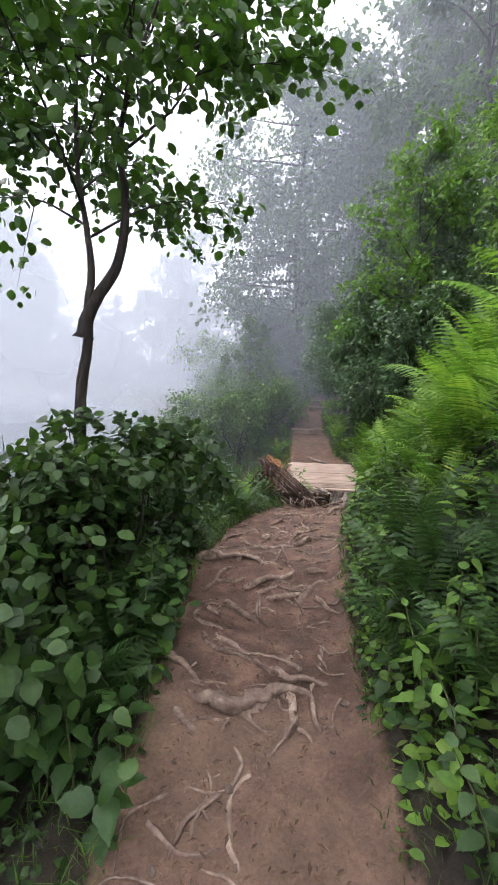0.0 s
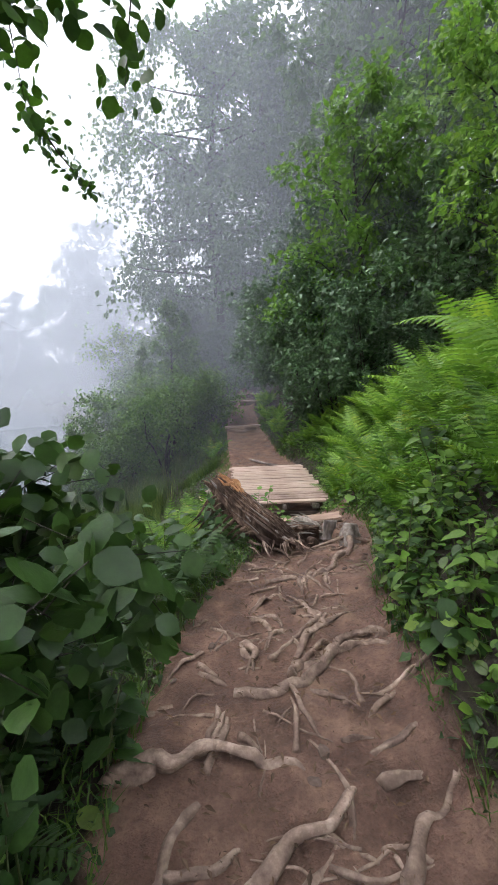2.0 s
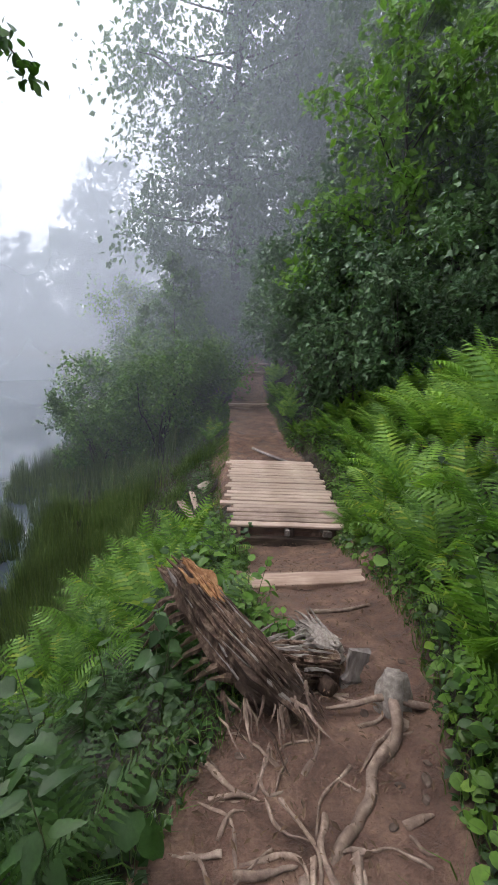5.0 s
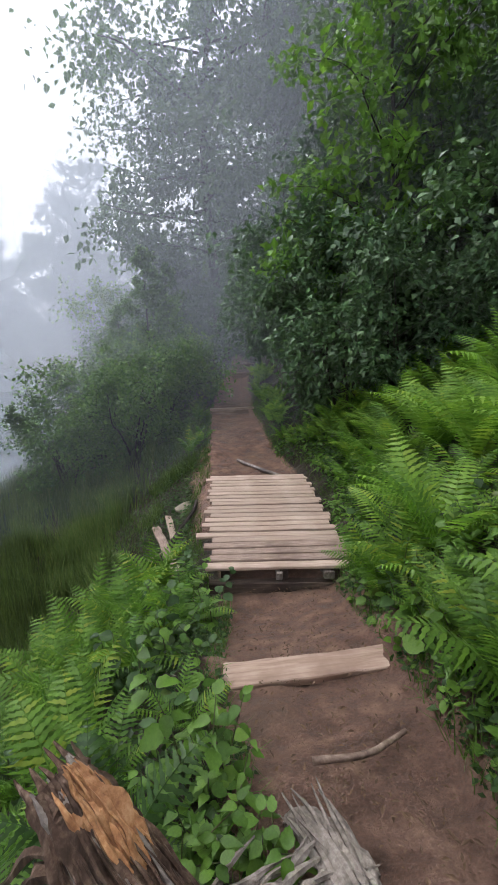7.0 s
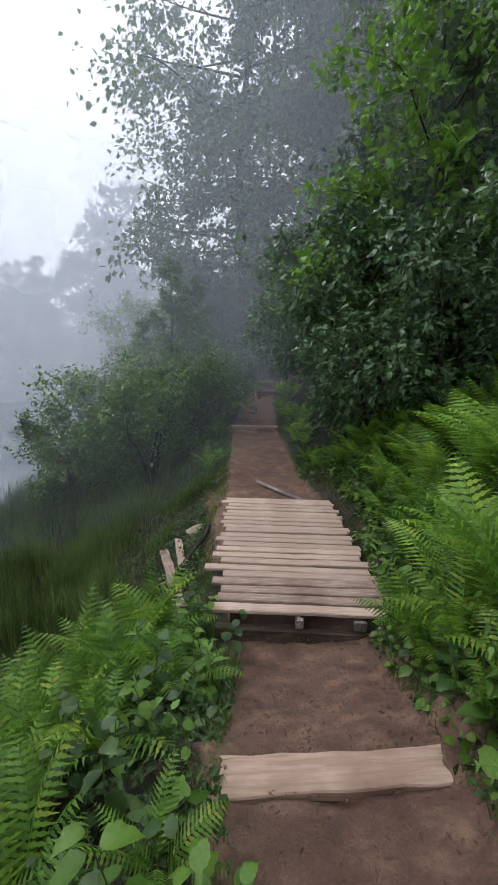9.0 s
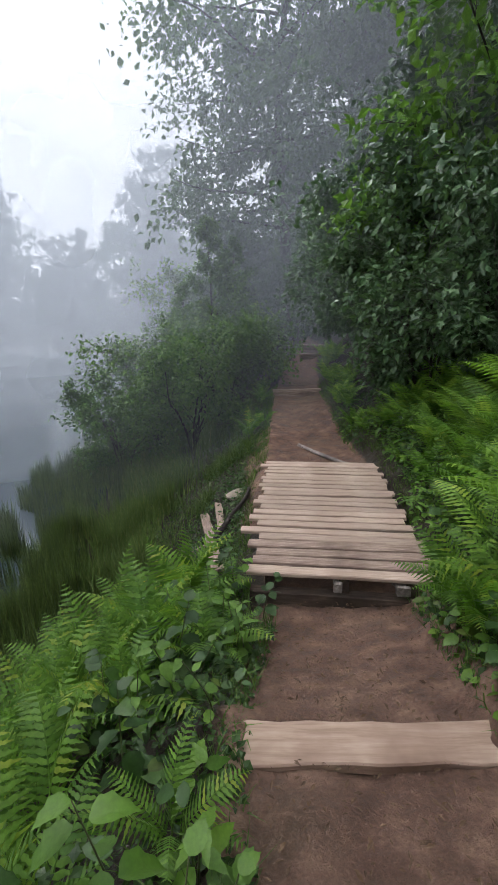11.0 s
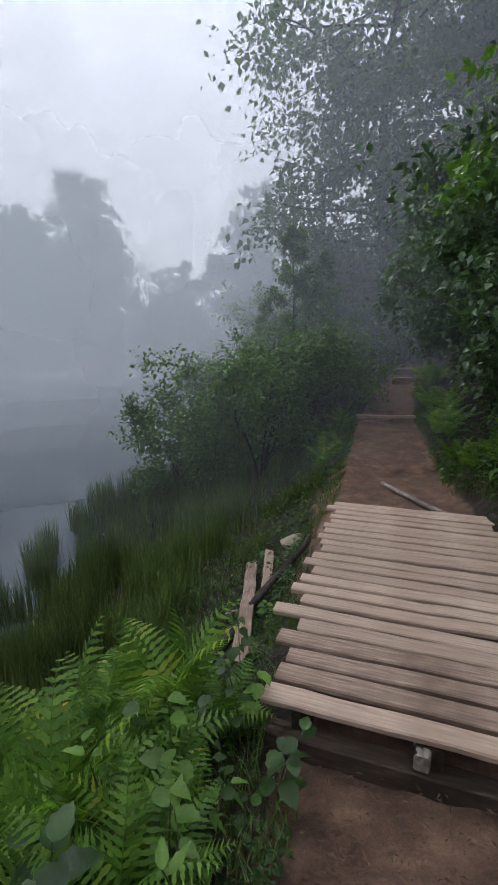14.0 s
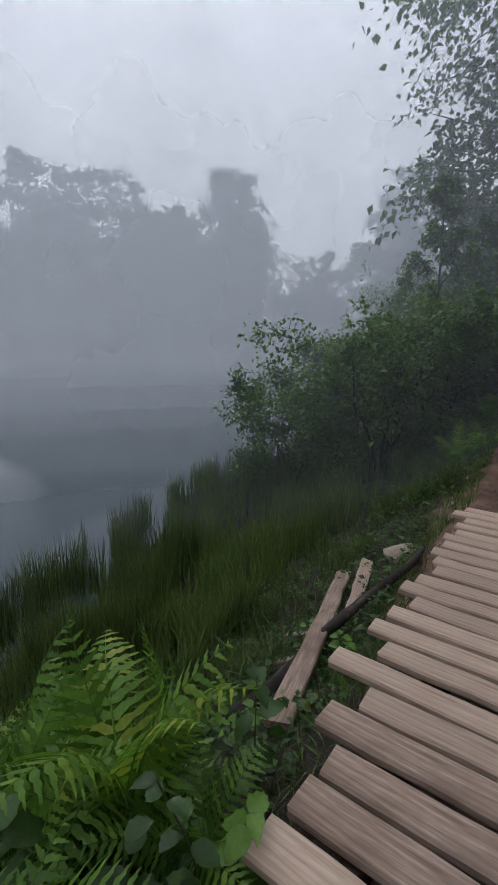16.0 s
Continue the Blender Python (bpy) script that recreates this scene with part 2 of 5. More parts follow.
# ---------------------------------------------------------------- mesh helpers
class Soup:
    """Collects vertices and faces for one mesh."""
    def __init__(self):
        self.v, self.f, self.n = [], [], 0

    def add(self, verts, faces):
        self.v.append(np.asarray(verts, float).reshape(-1, 3))
        self.f += [tuple(i + self.n for i in f) for f in faces]
        self.n += len(self.v[-1])

    def mesh(self, name, mat, smooth_shade=True):
        me = bpy.data.meshes.new(name)
        me.from_pydata(np.concatenate(self.v).tolist(), [], self.f)
        me.materials.append(mat)
        if smooth_shade:
            me.polygons.foreach_set("use_smooth", [True] * len(me.polygons))
        me.update()
        return me


def part(name, me, parent, m=None, label=""):
    ob = new(name, me)
    ob.parent = parent
    if m is not None:
        ob.matrix_basis = m
    if label:
        ob["label"] = label
    return ob


def tube(points, radii, sides=8, knobs=0.0, cap=True, rng=None):
    """A tapered tube along points, with uneven girth."""
    pts, soup = np.asarray(points, float), Soup()
    n = len(pts)
    tan = np.gradient(pts, axis=0)
    tan /= np.linalg.norm(tan, axis=1)[:, None] + 1e-9
    ref = np.array((0.0, 0, 1)) if abs(tan[:, 2]).mean() < 0.8 else np.array((1.0, 0, 0))
    verts = []
    for i in range(n):
        a = np.cross(tan[i], ref)
        a /= np.linalg.norm(a) + 1e-9
        b = np.cross(tan[i], a)
        for k in range(sides):
            w = 2 * math.pi * k / sides
            r = radii[i] * (1 + (knobs * (rng.random() - 0.5) * 2 if rng else 0))
            verts.append(pts[i] + r * (math.cos(w) * a + math.sin(w) * b))
    faces = [(i * sides + k, i * sides + (k + 1) % sides, (i + 1) * sides + (k + 1) % sides, (i + 1) * sides + k) for i in range(n - 1) for k in range(sides)]
    if cap:
        faces += [tuple(range(sides))[::-1], tuple((n - 1) * sides + k for k in range(sides))]
    soup.add(verts, faces)
    return soup


def curve_points(points, per=5):
    """Smooth points through the given ones (Catmull-Rom)."""
    p = np.asarray(points, float)
    p = np.vstack((2 * p[0] - p[1], p, 2 * p[-1] - p[-2]))
    out = []
    for i in range(1, len(p) - 2):
        for k in range(per):
            t = k / per
            out.append(0.5 * (2 * p[i] + (p[i + 1] - p[i - 1]) * t + (2 * p[i - 1] - 5 * p[i] + 4 * p[i + 1] - p[i + 2]) * t * t
                              + (3 * p[i] - p[i - 1] - 3 * p[i + 1] + p[i + 2]) * t ** 3))
    out.append(p[-2])
    return np.array(out)


def board(length, width, thick, rng, wave=0.004, segs=9):
    """A sawn board along x with rounded, uneven edges, its top at z=0."""
    soup, verts = Soup(), []
    c = 0.006
    for i in range(segs + 1):
        x = length * i / segs
        dy, dz, w = rng.normal(0, wave), rng.normal(0, wave * 0.5), width / 2 + rng.normal(0, wave * 0.6)
        prof = ((-w + c, 0), (w - c, 0), (w, -c), (w, -thick + c), (w - c, -thick), (-w + c, -thick), (-w, -thick + c), (-w, -c))
        verts += [(x + (rng.normal(0, 0.003) if i in (0, segs) else 0), y + dy, z + dz) for y, z in prof]
    faces = [(i * 8 + k, (i + 1) * 8 + k, (i + 1) * 8 + (k + 1) % 8, i * 8 + (k + 1) % 8) for i in range(segs) for k in range(8)]
    faces += [tuple(range(8)), tuple(segs * 8 + k for k in range(8))[::-1]]
    soup.add(verts, faces)
    return soup


# ---------------------------------------------------------------- lie of the land
TRAIL_Y = (-60, -3, 0, 1.5, 2.6, 3.2, 3.8, 4.4, 5.0, 5.5, 6.0, 6.3, 7.3, 9, 10.5, 11.3, 14.1, 16.5, 20.2, 26.7, 60, 400)
TRAIL_X = (-4, -0.6, -0.3, -0.08, 0.09, 0.24, 0.45, 0.82, 1.2, 1.38, 1.45, 1.5, 1.78, 2.15, 2.42, 2.5, 3.0, 3.6, 4.8, 6.2, 14, 100)
TRAIL_Z = (0.9, 0.9, 0.9, 0.93, 1.0, 1.06, 1.03, 0.98, 0.86, 0.74, 0.58, 0.52, 0.14, -0.02, 0.04, 0.1, 0.38, 0.5, 0.72, 0.95, 2.0, 8)
TRAIL_W = (0.4, 0.4, 0.38, 0.38, 0.42, 0.45, 0.44, 0.42, 0.36, 0.36, 0.42, 0.42, 0.42, 0.6, 0.62, 0.55, 0.46, 0.4, 0.32, 0.12, 0.1, 0.1)
SHORE_Y = (-400, -60, 0, 5, 8, 11, 14, 17, 20, 26, 34, 46, 58)
SHORE_X = (-30, -9, -3.2, -2.0, -1.05, -0.95, -1.0, -1.1, -1.4, -2.4, -4, -8, -16)
LAKE = -1.3


def smooth(t):
    t = np.clip(t, 0, 1)
    return t * t * (3 - 2 * t)


def terrain(x, y):
    x, y = np.asarray(x, float), np.asarray(y, float)
    cx, cz, cw = np.interp(y, TRAIL_Y, TRAIL_X), np.interp(y, TRAIL_Y, TRAIL_Z), np.interp(y, TRAIL_Y, TRAIL_W)
    sx = np.interp(y, SHORE_Y, SHORE_X)
    a = (cx - cw) - x
    u = np.clip(a / np.maximum((cx - cw) - sx, 0.3), 0, None)
    turn = smooth((y - 7.2) / 2)
    drop = (1 - turn) * smooth(u * 0.8 + 0.1 * u * u) + turn * (1 - np.clip(1 - u, 0, 1) ** 1.8)
    left = cz + 0.04 * smooth(a / 0.25) + (LAKE - cz) * drop
    left = np.where(u > 1, np.minimum(left, LAKE - 0.02 - 0.16 * np.clip(sx - x, 0, 9)), np.maximum(left, LAKE + 0.1 * (1 - u)))
    b = x - (cx + cw)
    right = cz + 0.06 * smooth(b / 0.2) + np.interp(y, (1.5, 2.8, 4.5, 7, 11, 20), (0.6, 0.78, 0.8, 0.65, 0.5, 0.55)) * np.clip(b, 0, 3) + 0.45 * np.clip(b - 3, 0, 15) + 0.25 * np.clip(b - 18, 0, 80)
    z = np.where(a > 0, left, np.where(b > 0, right, cz))
    far = np.maximum(y - (64 - 0.0045 * np.clip(-x - 25, 0, 100) ** 2), 0)
    z = np.where((x < cx) & (far > 0), np.maximum(z, LAKE - 0.15 + 0.07 * np.minimum(far, 60)), z)
    return z


def ground_z(x, y):
    return float(terrain(x, y))


def relief(x, y):
    """Lumps, hollows and wear of the earth on top of the lie of the land."""
    v = Vector((x, y, 0))
    lump = 0.05 * noise.fractal(v * 0.9, 1.0, 2.0, 4) + 0.03 * noise.fractal(v * 4.5 + Vector((7, 3, 1)), 0.8, 2.1, 5)
    off = abs(x - trail_x(y)) - trail_w(y)
    worn = 0.035 * max(0.0, 1 - (abs(x - trail_x(y)) / (trail_w(y) + 0.05)) ** 2)
    return lump * (0.75 if off < 0 else 1.4) - worn


def trail_x(y):
    return float(np.interp(y, TRAIL_Y, TRAIL_X))


def trail_w(y):
    return float(np.interp(y, TRAIL_Y, TRAIL_W))


def shore_x(y):
    return float(np.interp(y, SHORE_Y, SHORE_X))


def spaced(fine_from, fine_to, step, end, grow):
    mid = np.arange(fine_from, fine_to + step, step)
    out, s, a = [], step, fine_to + step
    while a < end:
        s *= grow
        a += s
        out.append(a)
    down, s, a = [], step, fine_from
    while a > -end:
        s *= grow
        a -= s
        down.append(a)
    return np.concatenate((down[::-1], mid, out))


def build_ground():
    xs, ys = spaced(-1.0, 3.2, 0.045, 600, 1.16), spaced(0.6, 13.0, 0.05, 600, 1.16)
    gx, gy = np.meshgrid(xs, ys)
    gz = terrain(gx, gy)
    flat = [Vector((x, y, 0)) for x, y in zip(gx.ravel(), gy.ravel())]
    near = np.array([abs(v.x) < 12 and -4 < v.y < 26 for v in flat])
    rel = np.array([0.05 * noise.fractal(v * 0.9, 1.0, 2.0, 4) + 0.03 * noise.fractal(v * 4.5 + Vector((7, 3, 1)), 0.8, 2.1, 5) if k else 0.15 * noise.noise(v * 0.11)
                    for v, k in zip(flat, near)]).reshape(gx.shape)
    cx, cw = np.interp(gy, TRAIL_Y, TRAIL_X), np.interp(gy, TRAIL_Y, TRAIL_W)
    off = np.abs(gx - cx) - cw
    gz = gz + rel * np.where(off < 0, 0.75, 1.4)
    # worn hollow in the middle of the trail, damp earth bank by the bridge
    gz -= 0.035 * np.clip(1 - (np.abs(gx - cx) / (cw + 0.05)) ** 2, 0, 1)
    wide = np.where((gy > 9.2) & (gy < 12.2) & (gx < cx), 0.55, 0.12) + np.where((gy > 5.2) & (gy < 7.6), 0.12, 0)
    trod = np.clip(1 - off / wide, 0, 1)
    trod = np.where(off < 0, 1.0, trod)
    nx, ny = len(xs), len(ys)
    verts = np.stack((gx.ravel(), gy.ravel(), gz.ravel()), 1)
    i = np.arange(nx * ny).reshape(ny, nx)
    faces = np.stack((i[:-1, :-1], i[:-1, 1:], i[1:, 1:], i[1:, :-1]), -1).reshape(-1, 4)
    me = bpy.data.meshes.new("ground")
    me.from_pydata(verts.tolist(), [], faces.tolist())
    me.attributes.new("trodden", "FLOAT", "POINT").data.foreach_set("value", trod.ravel())
    me.materials.append(SOIL)
    me.polygons.foreach_set("use_smooth", [True] * len(me.polygons))
    return tagged(new("ground", me), "bare brown trodden earth trail through dark leafy ground", "ground", kind="structure")


build_ground()
lake = Soup()
lake.add([(-700, -700, LAKE), (40, -700, LAKE), (40, 300, LAKE), (-700, 300, LAKE)], [(0, 1, 2, 3)])
tagged(new("water", lake.mesh("water", WATER)), "still grey lake reflecting fog and trees", "lake", kind="structure")


def build_mist(radius, density):
    soup, n = Soup(), 48
    verts, faces = [], []
    for k in range(n):
        w = 2 * math.pi * k / n
        r = radius * (1 + 0.04 * math.sin(3 * w + radius))
        x, y = 1.2 + r * math.sin(w), 5 + r * math.cos(w)
        verts += [(x, y, -3.0), (x, y, 60.0)]
    faces = [(2 * k, 2 * ((k + 1) % n), 2 * ((k + 1) % n) + 1, 2 * k + 1) for k in range(n)]
    soup.add(verts, faces)
    tagged(new("mist", soup.mesh("mist", mist_material("mist", density))), "veil of pale grey fog over lake and forest", "fog", "drifts of fog", kind="structure")


for mist_radius, mist_density in ((7, 0.045), (10.5, 0.13), (15, 0.19), (20, 0.22), (28, 0.25), (38, 0.31), (52, 0.4)):
    build_mist(mist_radius, mist_density)


# ---------------------------------------------------------------- timber: bridge, sill, steps
DECK_A, DECK_B = Vector((1.2, 7.66, 0.32)), Vector((1.74, 10.42, 0.166))   # left corners, near and far
DECK_U = (DECK_B - DECK_A).normalized()
DECK_V = Vector((0.967, -0.254, 0.0)).normalized()
DECK_N = DECK_V.cross(DECK_U).normalized()


def deck_pose(along, across, up=0.0, turn=0.0):
    p = DECK_A + DECK_U * along + DECK_V * across + DECK_N * up
    m = Matrix((DECK_V, DECK_N.cross(DECK_V), DECK_N)).transposed().to_4x4()
    return Matrix.Translation(p) @ m @ pose(0, 0, 0, 0, 0, turn)


def build_bridge():
    rng = np.random.default_rng(5)
    bridge = tagged(new("plank_bridge"), "low footbridge of worn pale planks over a damp hollow", "bridge")
    length, count = (DECK_B - DECK_A).length, 22
    lefts = (0.0, 0.03, 0.05, -0.02, 0.06, -0.1, 0.03, -0.05, -0.02, 0.04, -0.04, 0.0, 0.05, 0.03, -0.01, 0.02, 0.0, 0.05, 0.03, 0.06, -0.03, 0.03)
    rights = (1.32, 1.27, 1.36, 1.31, 1.33, 1.3, 1.34, 1.29, 1.33, 1.36, 1.31, 1.35, 1.33, 1.38, 1.34, 1.36, 1.4, 1.36, 1.41, 1.37, 1.42, 1.38)
    for k in range(count):
        worn = k in (1, 2, 3)
        me = board(rights[k] - lefts[k], 0.106 + (0.006 if k < 3 else 0) + rng.normal(0, 0.005), 0.03, rng, 0.0025).mesh("plank", PLANK_WORN if worn else PLANK, False)
        part("plank", me, bridge, deck_pose(0.055 + k * (length - 0.1) / (count - 1), lefts[k], rng.normal(0, 0.003), rng.normal(0, 0.5)),
             "dirty split plank" if worn else "")
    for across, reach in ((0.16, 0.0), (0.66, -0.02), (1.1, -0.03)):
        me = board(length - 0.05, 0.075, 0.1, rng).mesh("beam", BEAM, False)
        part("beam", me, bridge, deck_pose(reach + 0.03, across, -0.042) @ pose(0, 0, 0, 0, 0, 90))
    for across, w in ((0.62, 0.05), (1.04, 0.09)):
        me = board(0.16, w, 0.06, rng).mesh("block", GREY_WOOD, False)
        part("block", me, bridge, deck_pose(-0.035, across, -0.05) @ pose(0, 0, 0, 0, 0, 90), "pale sawn block end under the deck")
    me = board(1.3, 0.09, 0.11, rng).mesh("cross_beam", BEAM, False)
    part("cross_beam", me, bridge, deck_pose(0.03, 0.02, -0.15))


build_bridge()


def build_sill():
    rng = np.random.default_rng(8)
    me = board(1.0, 0.17, 0.05, rng, 0.006).mesh("timber_sill", wood_material("smooth_plank", (0.19, 0.125, 0.09), (0.37, 0.265, 0.2), (0.49, 0.375, 0.3), (1.2, 16, 16), 2.2, 0.7, 0.5, (0.2, 0.125, 0.09)), False)
    ob = new("timber_sill", me)
    ob.matrix_world = pose(0.93, 6.2, 0.56, 1.5, -2, -10)
    tagged(ob, "wide pale plank set across the earth trail as a step", "step")


build_sill()


def build_step(x, y, z, width, turn, seed):
    rng = np.random.default_rng(seed)
    step = tagged(new("trail_step"), "pale timber step holding earth on the trail", "step", "steps up the trail")
    step.matrix_world = pose(x, y, z, 0, 0, turn)
    part("tread", board(width, 0.13, 0.035, rng).mesh("tread", PLANK, False), step)
    part("riser", board(width * 0.86, 0.05, 0.15, rng).mesh("riser", PLANK_WORN, False), step, pose(0, -0.07, -0.037, 0, 0, 0))


build_step(2.5, 14.15, 0.46, 1.0, -8, 1)
build_step(4.1, 18.6, 0.78, 0.85, -12, 2)
build_step(4.5, 20.3, 0.92, 0.8, -14, 3)


# ---------------------------------------------------------------- broken stump, log, stub
def rough_trunk(points, radii, seed, sides=28, ridges=0.18, per=5):
    """A decayed trunk: fluted, fissured and uneven."""
    pts, n = curve_points(points, per), None
    rad = np.interp(np.linspace(0, 1, len(pts)), np.linspace(0, 1, len(radii)), radii)
    soup, n = tube(pts, rad, sides), len(pts)
    v = soup.v[0]
    rng = np.random.default_rng(seed)
    flute = rng.normal(0, ridges, sides)
    for i in range(n):
        for k in range(sides):
            j = i * sides + k
            d = v[j] - pts[i]
            s = 1 + flute[k] * (0.6 + 0.4 * math.sin(i * 0.7 + k)) + 0.18 * noise.noise(Vector(v[j] * 9) + Vector((seed, 0, 0)))
            v[j] = pts[i] + d * s
    return soup


def strip(a, b, width, rng, mat, name, parent, curl=0.02, label=""):
    """A torn fibre of wood from a to b, flat, bent and pointed."""
    a, b = np.asarray(a, float), np.asarray(b, float)
    mid = [a + (b - a) * q + rng.normal(0, curl * 0.35, 3) + np.array((0, 0, curl * math.sin(math.pi * q))) for q in (0, 0.3, 0.65, 1.0)]
    return part(name, tube(curve_points(mid, 3), np.interp(np.linspace(0, 1, 10), (0, 0.3, 1), (0.7, 1.0, 0.15)) * width, 5, 0.4, rng=rng).mesh(name, mat, False), parent, None, label)


def build_stump():
    stump = tagged(new("broken_stump"), "rotten leaning tree stump snapped off with orange wood showing", "stump")
    stump.location = (0.62, 5.0, 0.9)
    o = np.array(stump.location)
    line = np.array(((0.86, 4.72, 0.93), (0.74, 4.84, 1.0), (0.6, 4.99, 1.12), (0.5, 5.11, 1.24), (0.43, 5.18, 1.31))) - o
    body = rough_trunk(line, (0.075, 0.105, 0.098, 0.08, 0.055), 3, 44, 0.16, 9)
    part("trunk", body.mesh("trunk", ROTTEN, False), stump)
    rng = np.random.default_rng(4)
    axis = line[-1] - line[0]
    axis /= np.linalg.norm(axis)
    side = np.cross(axis, (0, 0, 1.0))
    side /= np.linalg.norm(side)
    up = np.cross(side, axis)

    def skin(q, w, r):
        """A point on the trunk: q along it, w round it."""
        c = np.array([np.interp(q, np.linspace(0, 1, 5), line[:, i]) for i in range(3)])
        return c + r * np.interp(q, (0, 0.3, 0.6, 1), (0.078, 0.105, 0.095, 0.055)) * (math.cos(w) * side + math.sin(w) * up)

    for k in range(80):
        w, q = rng.uniform(-0.5, 3.6), rng.uniform(0.0, 0.75)
        e = min(1.0, q + rng.uniform(0.2, 0.5))
        strip(skin(q, w, 0.99), skin(e, w + rng.normal(0, 0.12), 0.99), rng.uniform(0.004, 0.013), rng, GREY_WOOD if k % 6 == 0 else ROTTEN, "bark_strip", stump, 0.008)
    for k in range(26):
        w = k * 0.242
        ln = (0.03 + 0.08 * rng.random()) if math.sin(w) < 0.3 else 0.01 + 0.03 * rng.random()
        a = skin(0.93, w, 0.9)
        strip(a - axis * 0.06, a + axis * ln + rng.normal(0, 0.008, 3), 0.016, rng, ROTTEN if k % 4 else GREY_WOOD, "dark_splinter", stump, 0.004)
    # the torn face, open to the sky
    for k in range(34):
        w, q = rng.normal(1.35, 0.36), rng.uniform(0.55, 0.8)
        a = skin(q, w, 0.95)
        b = skin(min(1.0, q + rng.uniform(0.15, 0.32)), w + rng.normal(0, 0.1), 0.85 + 0.3 * rng.random()) + up * rng.uniform(0.0, 0.025)
        strip(a, b, rng.uniform(0.006, 0.014), rng, FRESH_WOOD, "splinter", stump, 0.01, "orange freshly broken splinter" if k == 0 else "")
    chunk = rough_trunk([skin(0.6, 1.4, 0.75), skin(0.74, 1.4, 0.9), skin(0.97, 1.4, 0.85)], (0.016, 0.036, 0.014), 9, 26, 0.4, 7)
    part("broken_face", chunk.mesh("broken_face", FRESH_WOOD, False), stump, None, "orange torn wood face")
    for k in range(9):
        a = skin(0.3 + 0.06 * k, 3.3, 0.9)
        b = np.array((0.5 - 0.035 * k + rng.normal(0, 0.02), 4.82 + 0.05 * k, 0.98)) - o
        strip(a, b, rng.uniform(0.012, 0.022), rng, ROTTEN, "side_root", stump, 0.02)
    for k in range(30):
        a = np.array((0.74 + rng.normal(0, 0.1), 4.72 + rng.normal(0, 0.06), 0.99)) - o
        b = a + np.array((rng.normal(0.02, 0.06), -0.1 - 0.1 * rng.random(), 0))
        b[2] = ground_z(*(b + o)[:2]) - o[2]
        strip(a, b, rng.uniform(0.004, 0.011), rng, ROTTEN if k % 2 else ROOT, "shred", stump, 0.015)


build_stump()


def build_log():
    log = tagged(new("fallen_log"), "short grey weathered log with a hollow split end", "log")
    log.location = (0.95, 5.0, 0.88)
    o = np.array(log.location)
    line = np.array(((0.72, 5.06, 0.92), (0.86, 5.02, 0.94), (0.99, 4.98, 0.94), (1.1, 4.95, 0.93))) - o
    part("bole", rough_trunk(line, (0.09, 0.085, 0.08, 0.085), 12, 34, 0.22, 8).mesh("bole", ROTTEN, False), log)
    rng = np.random.default_rng(6)
    for k in range(46):
        w, q = rng.uniform(-0.6, 3.8), rng.uniform(0, 0.6)
        pts = []
        for e in (q, min(1.08, q + rng.uniform(0.25, 0.55))):
            c = np.array([np.interp(e, np.linspace(0, 1, 4), line[:, i]) for i in range(3)])
            pts.append(c + 0.088 * np.array((0.05, math.cos(w), math.sin(w))))
        strip(pts[0], pts[1], rng.uniform(0.006, 0.014), rng, GREY_WOOD if k % 4 == 0 else ROTTEN, "bark_strip", log, 0.008)
    part("knot", rough_trunk([np.array(p) - o for p in ((1.02, 4.9, 0.92), (1.03, 4.86, 0.92), (1.035, 4.845, 0.92))], (0.042, 0.04, 0.03), 7, 14, 0.2, 3).mesh("knot", ROTTEN), log)
    part("split_slab", board(0.2, 0.085, 0.03, rng, 0.012).mesh("split_slab", GREY_WOOD, False), log, Matrix.Translation(Vector((1.13, 4.88, 0.86)) - Vector(o)) @ pose(0, 0, 0, 70, -76, 15), "upright split slab at the log's end")
    log.location = (0.96, 4.94, 0.85)
    # twisted pale driftwood behind the log's end
    twist = rough_trunk([np.array(p) - o for p in ((1.13, 5.0, 0.9), (1.1, 5.08, 0.95), (1.08, 5.18, 0.95), (1.06, 5.28, 0.9), (1.04, 5.36, 0.8))], (0.05, 0.065, 0.055, 0.04, 0.02), 31, 30, 0.3, 8)
    part("twisted_root", twist.mesh("twisted_root", DRIFT, False), log, None, "pale twisted weathered root wood")
    for k in range(26):
        w = rng.uniform(0, 3.1)
        a = np.array((1.12 + 0.05 * math.cos(w), 5.02 + 0.05 * rng.random(), 0.93 + 0.055 * math.sin(w))) - o
        b = a + np.array((rng.normal(-0.05, 0.03), rng.uniform(0.12, 0.3), rng.uniform(-0.06, 0.03)))
        strip(a, b, rng.uniform(0.007, 0.016), rng, DRIFT, "fibre", log, 0.012)
    for k in range(14):
        a = np.array((0.84 + rng.normal(0, 0.08), 5.1 + rng.normal(0, 0.03), 0.97)) - o
        strip(a, a + np.array((rng.uniform(0.08, 0.22), rng.normal(0.02, 0.05), rng.normal(0, 0.015))), rng.uniform(0.007, 0.013), rng, DRIFT, "fibre", log, 0.012)


build_log()


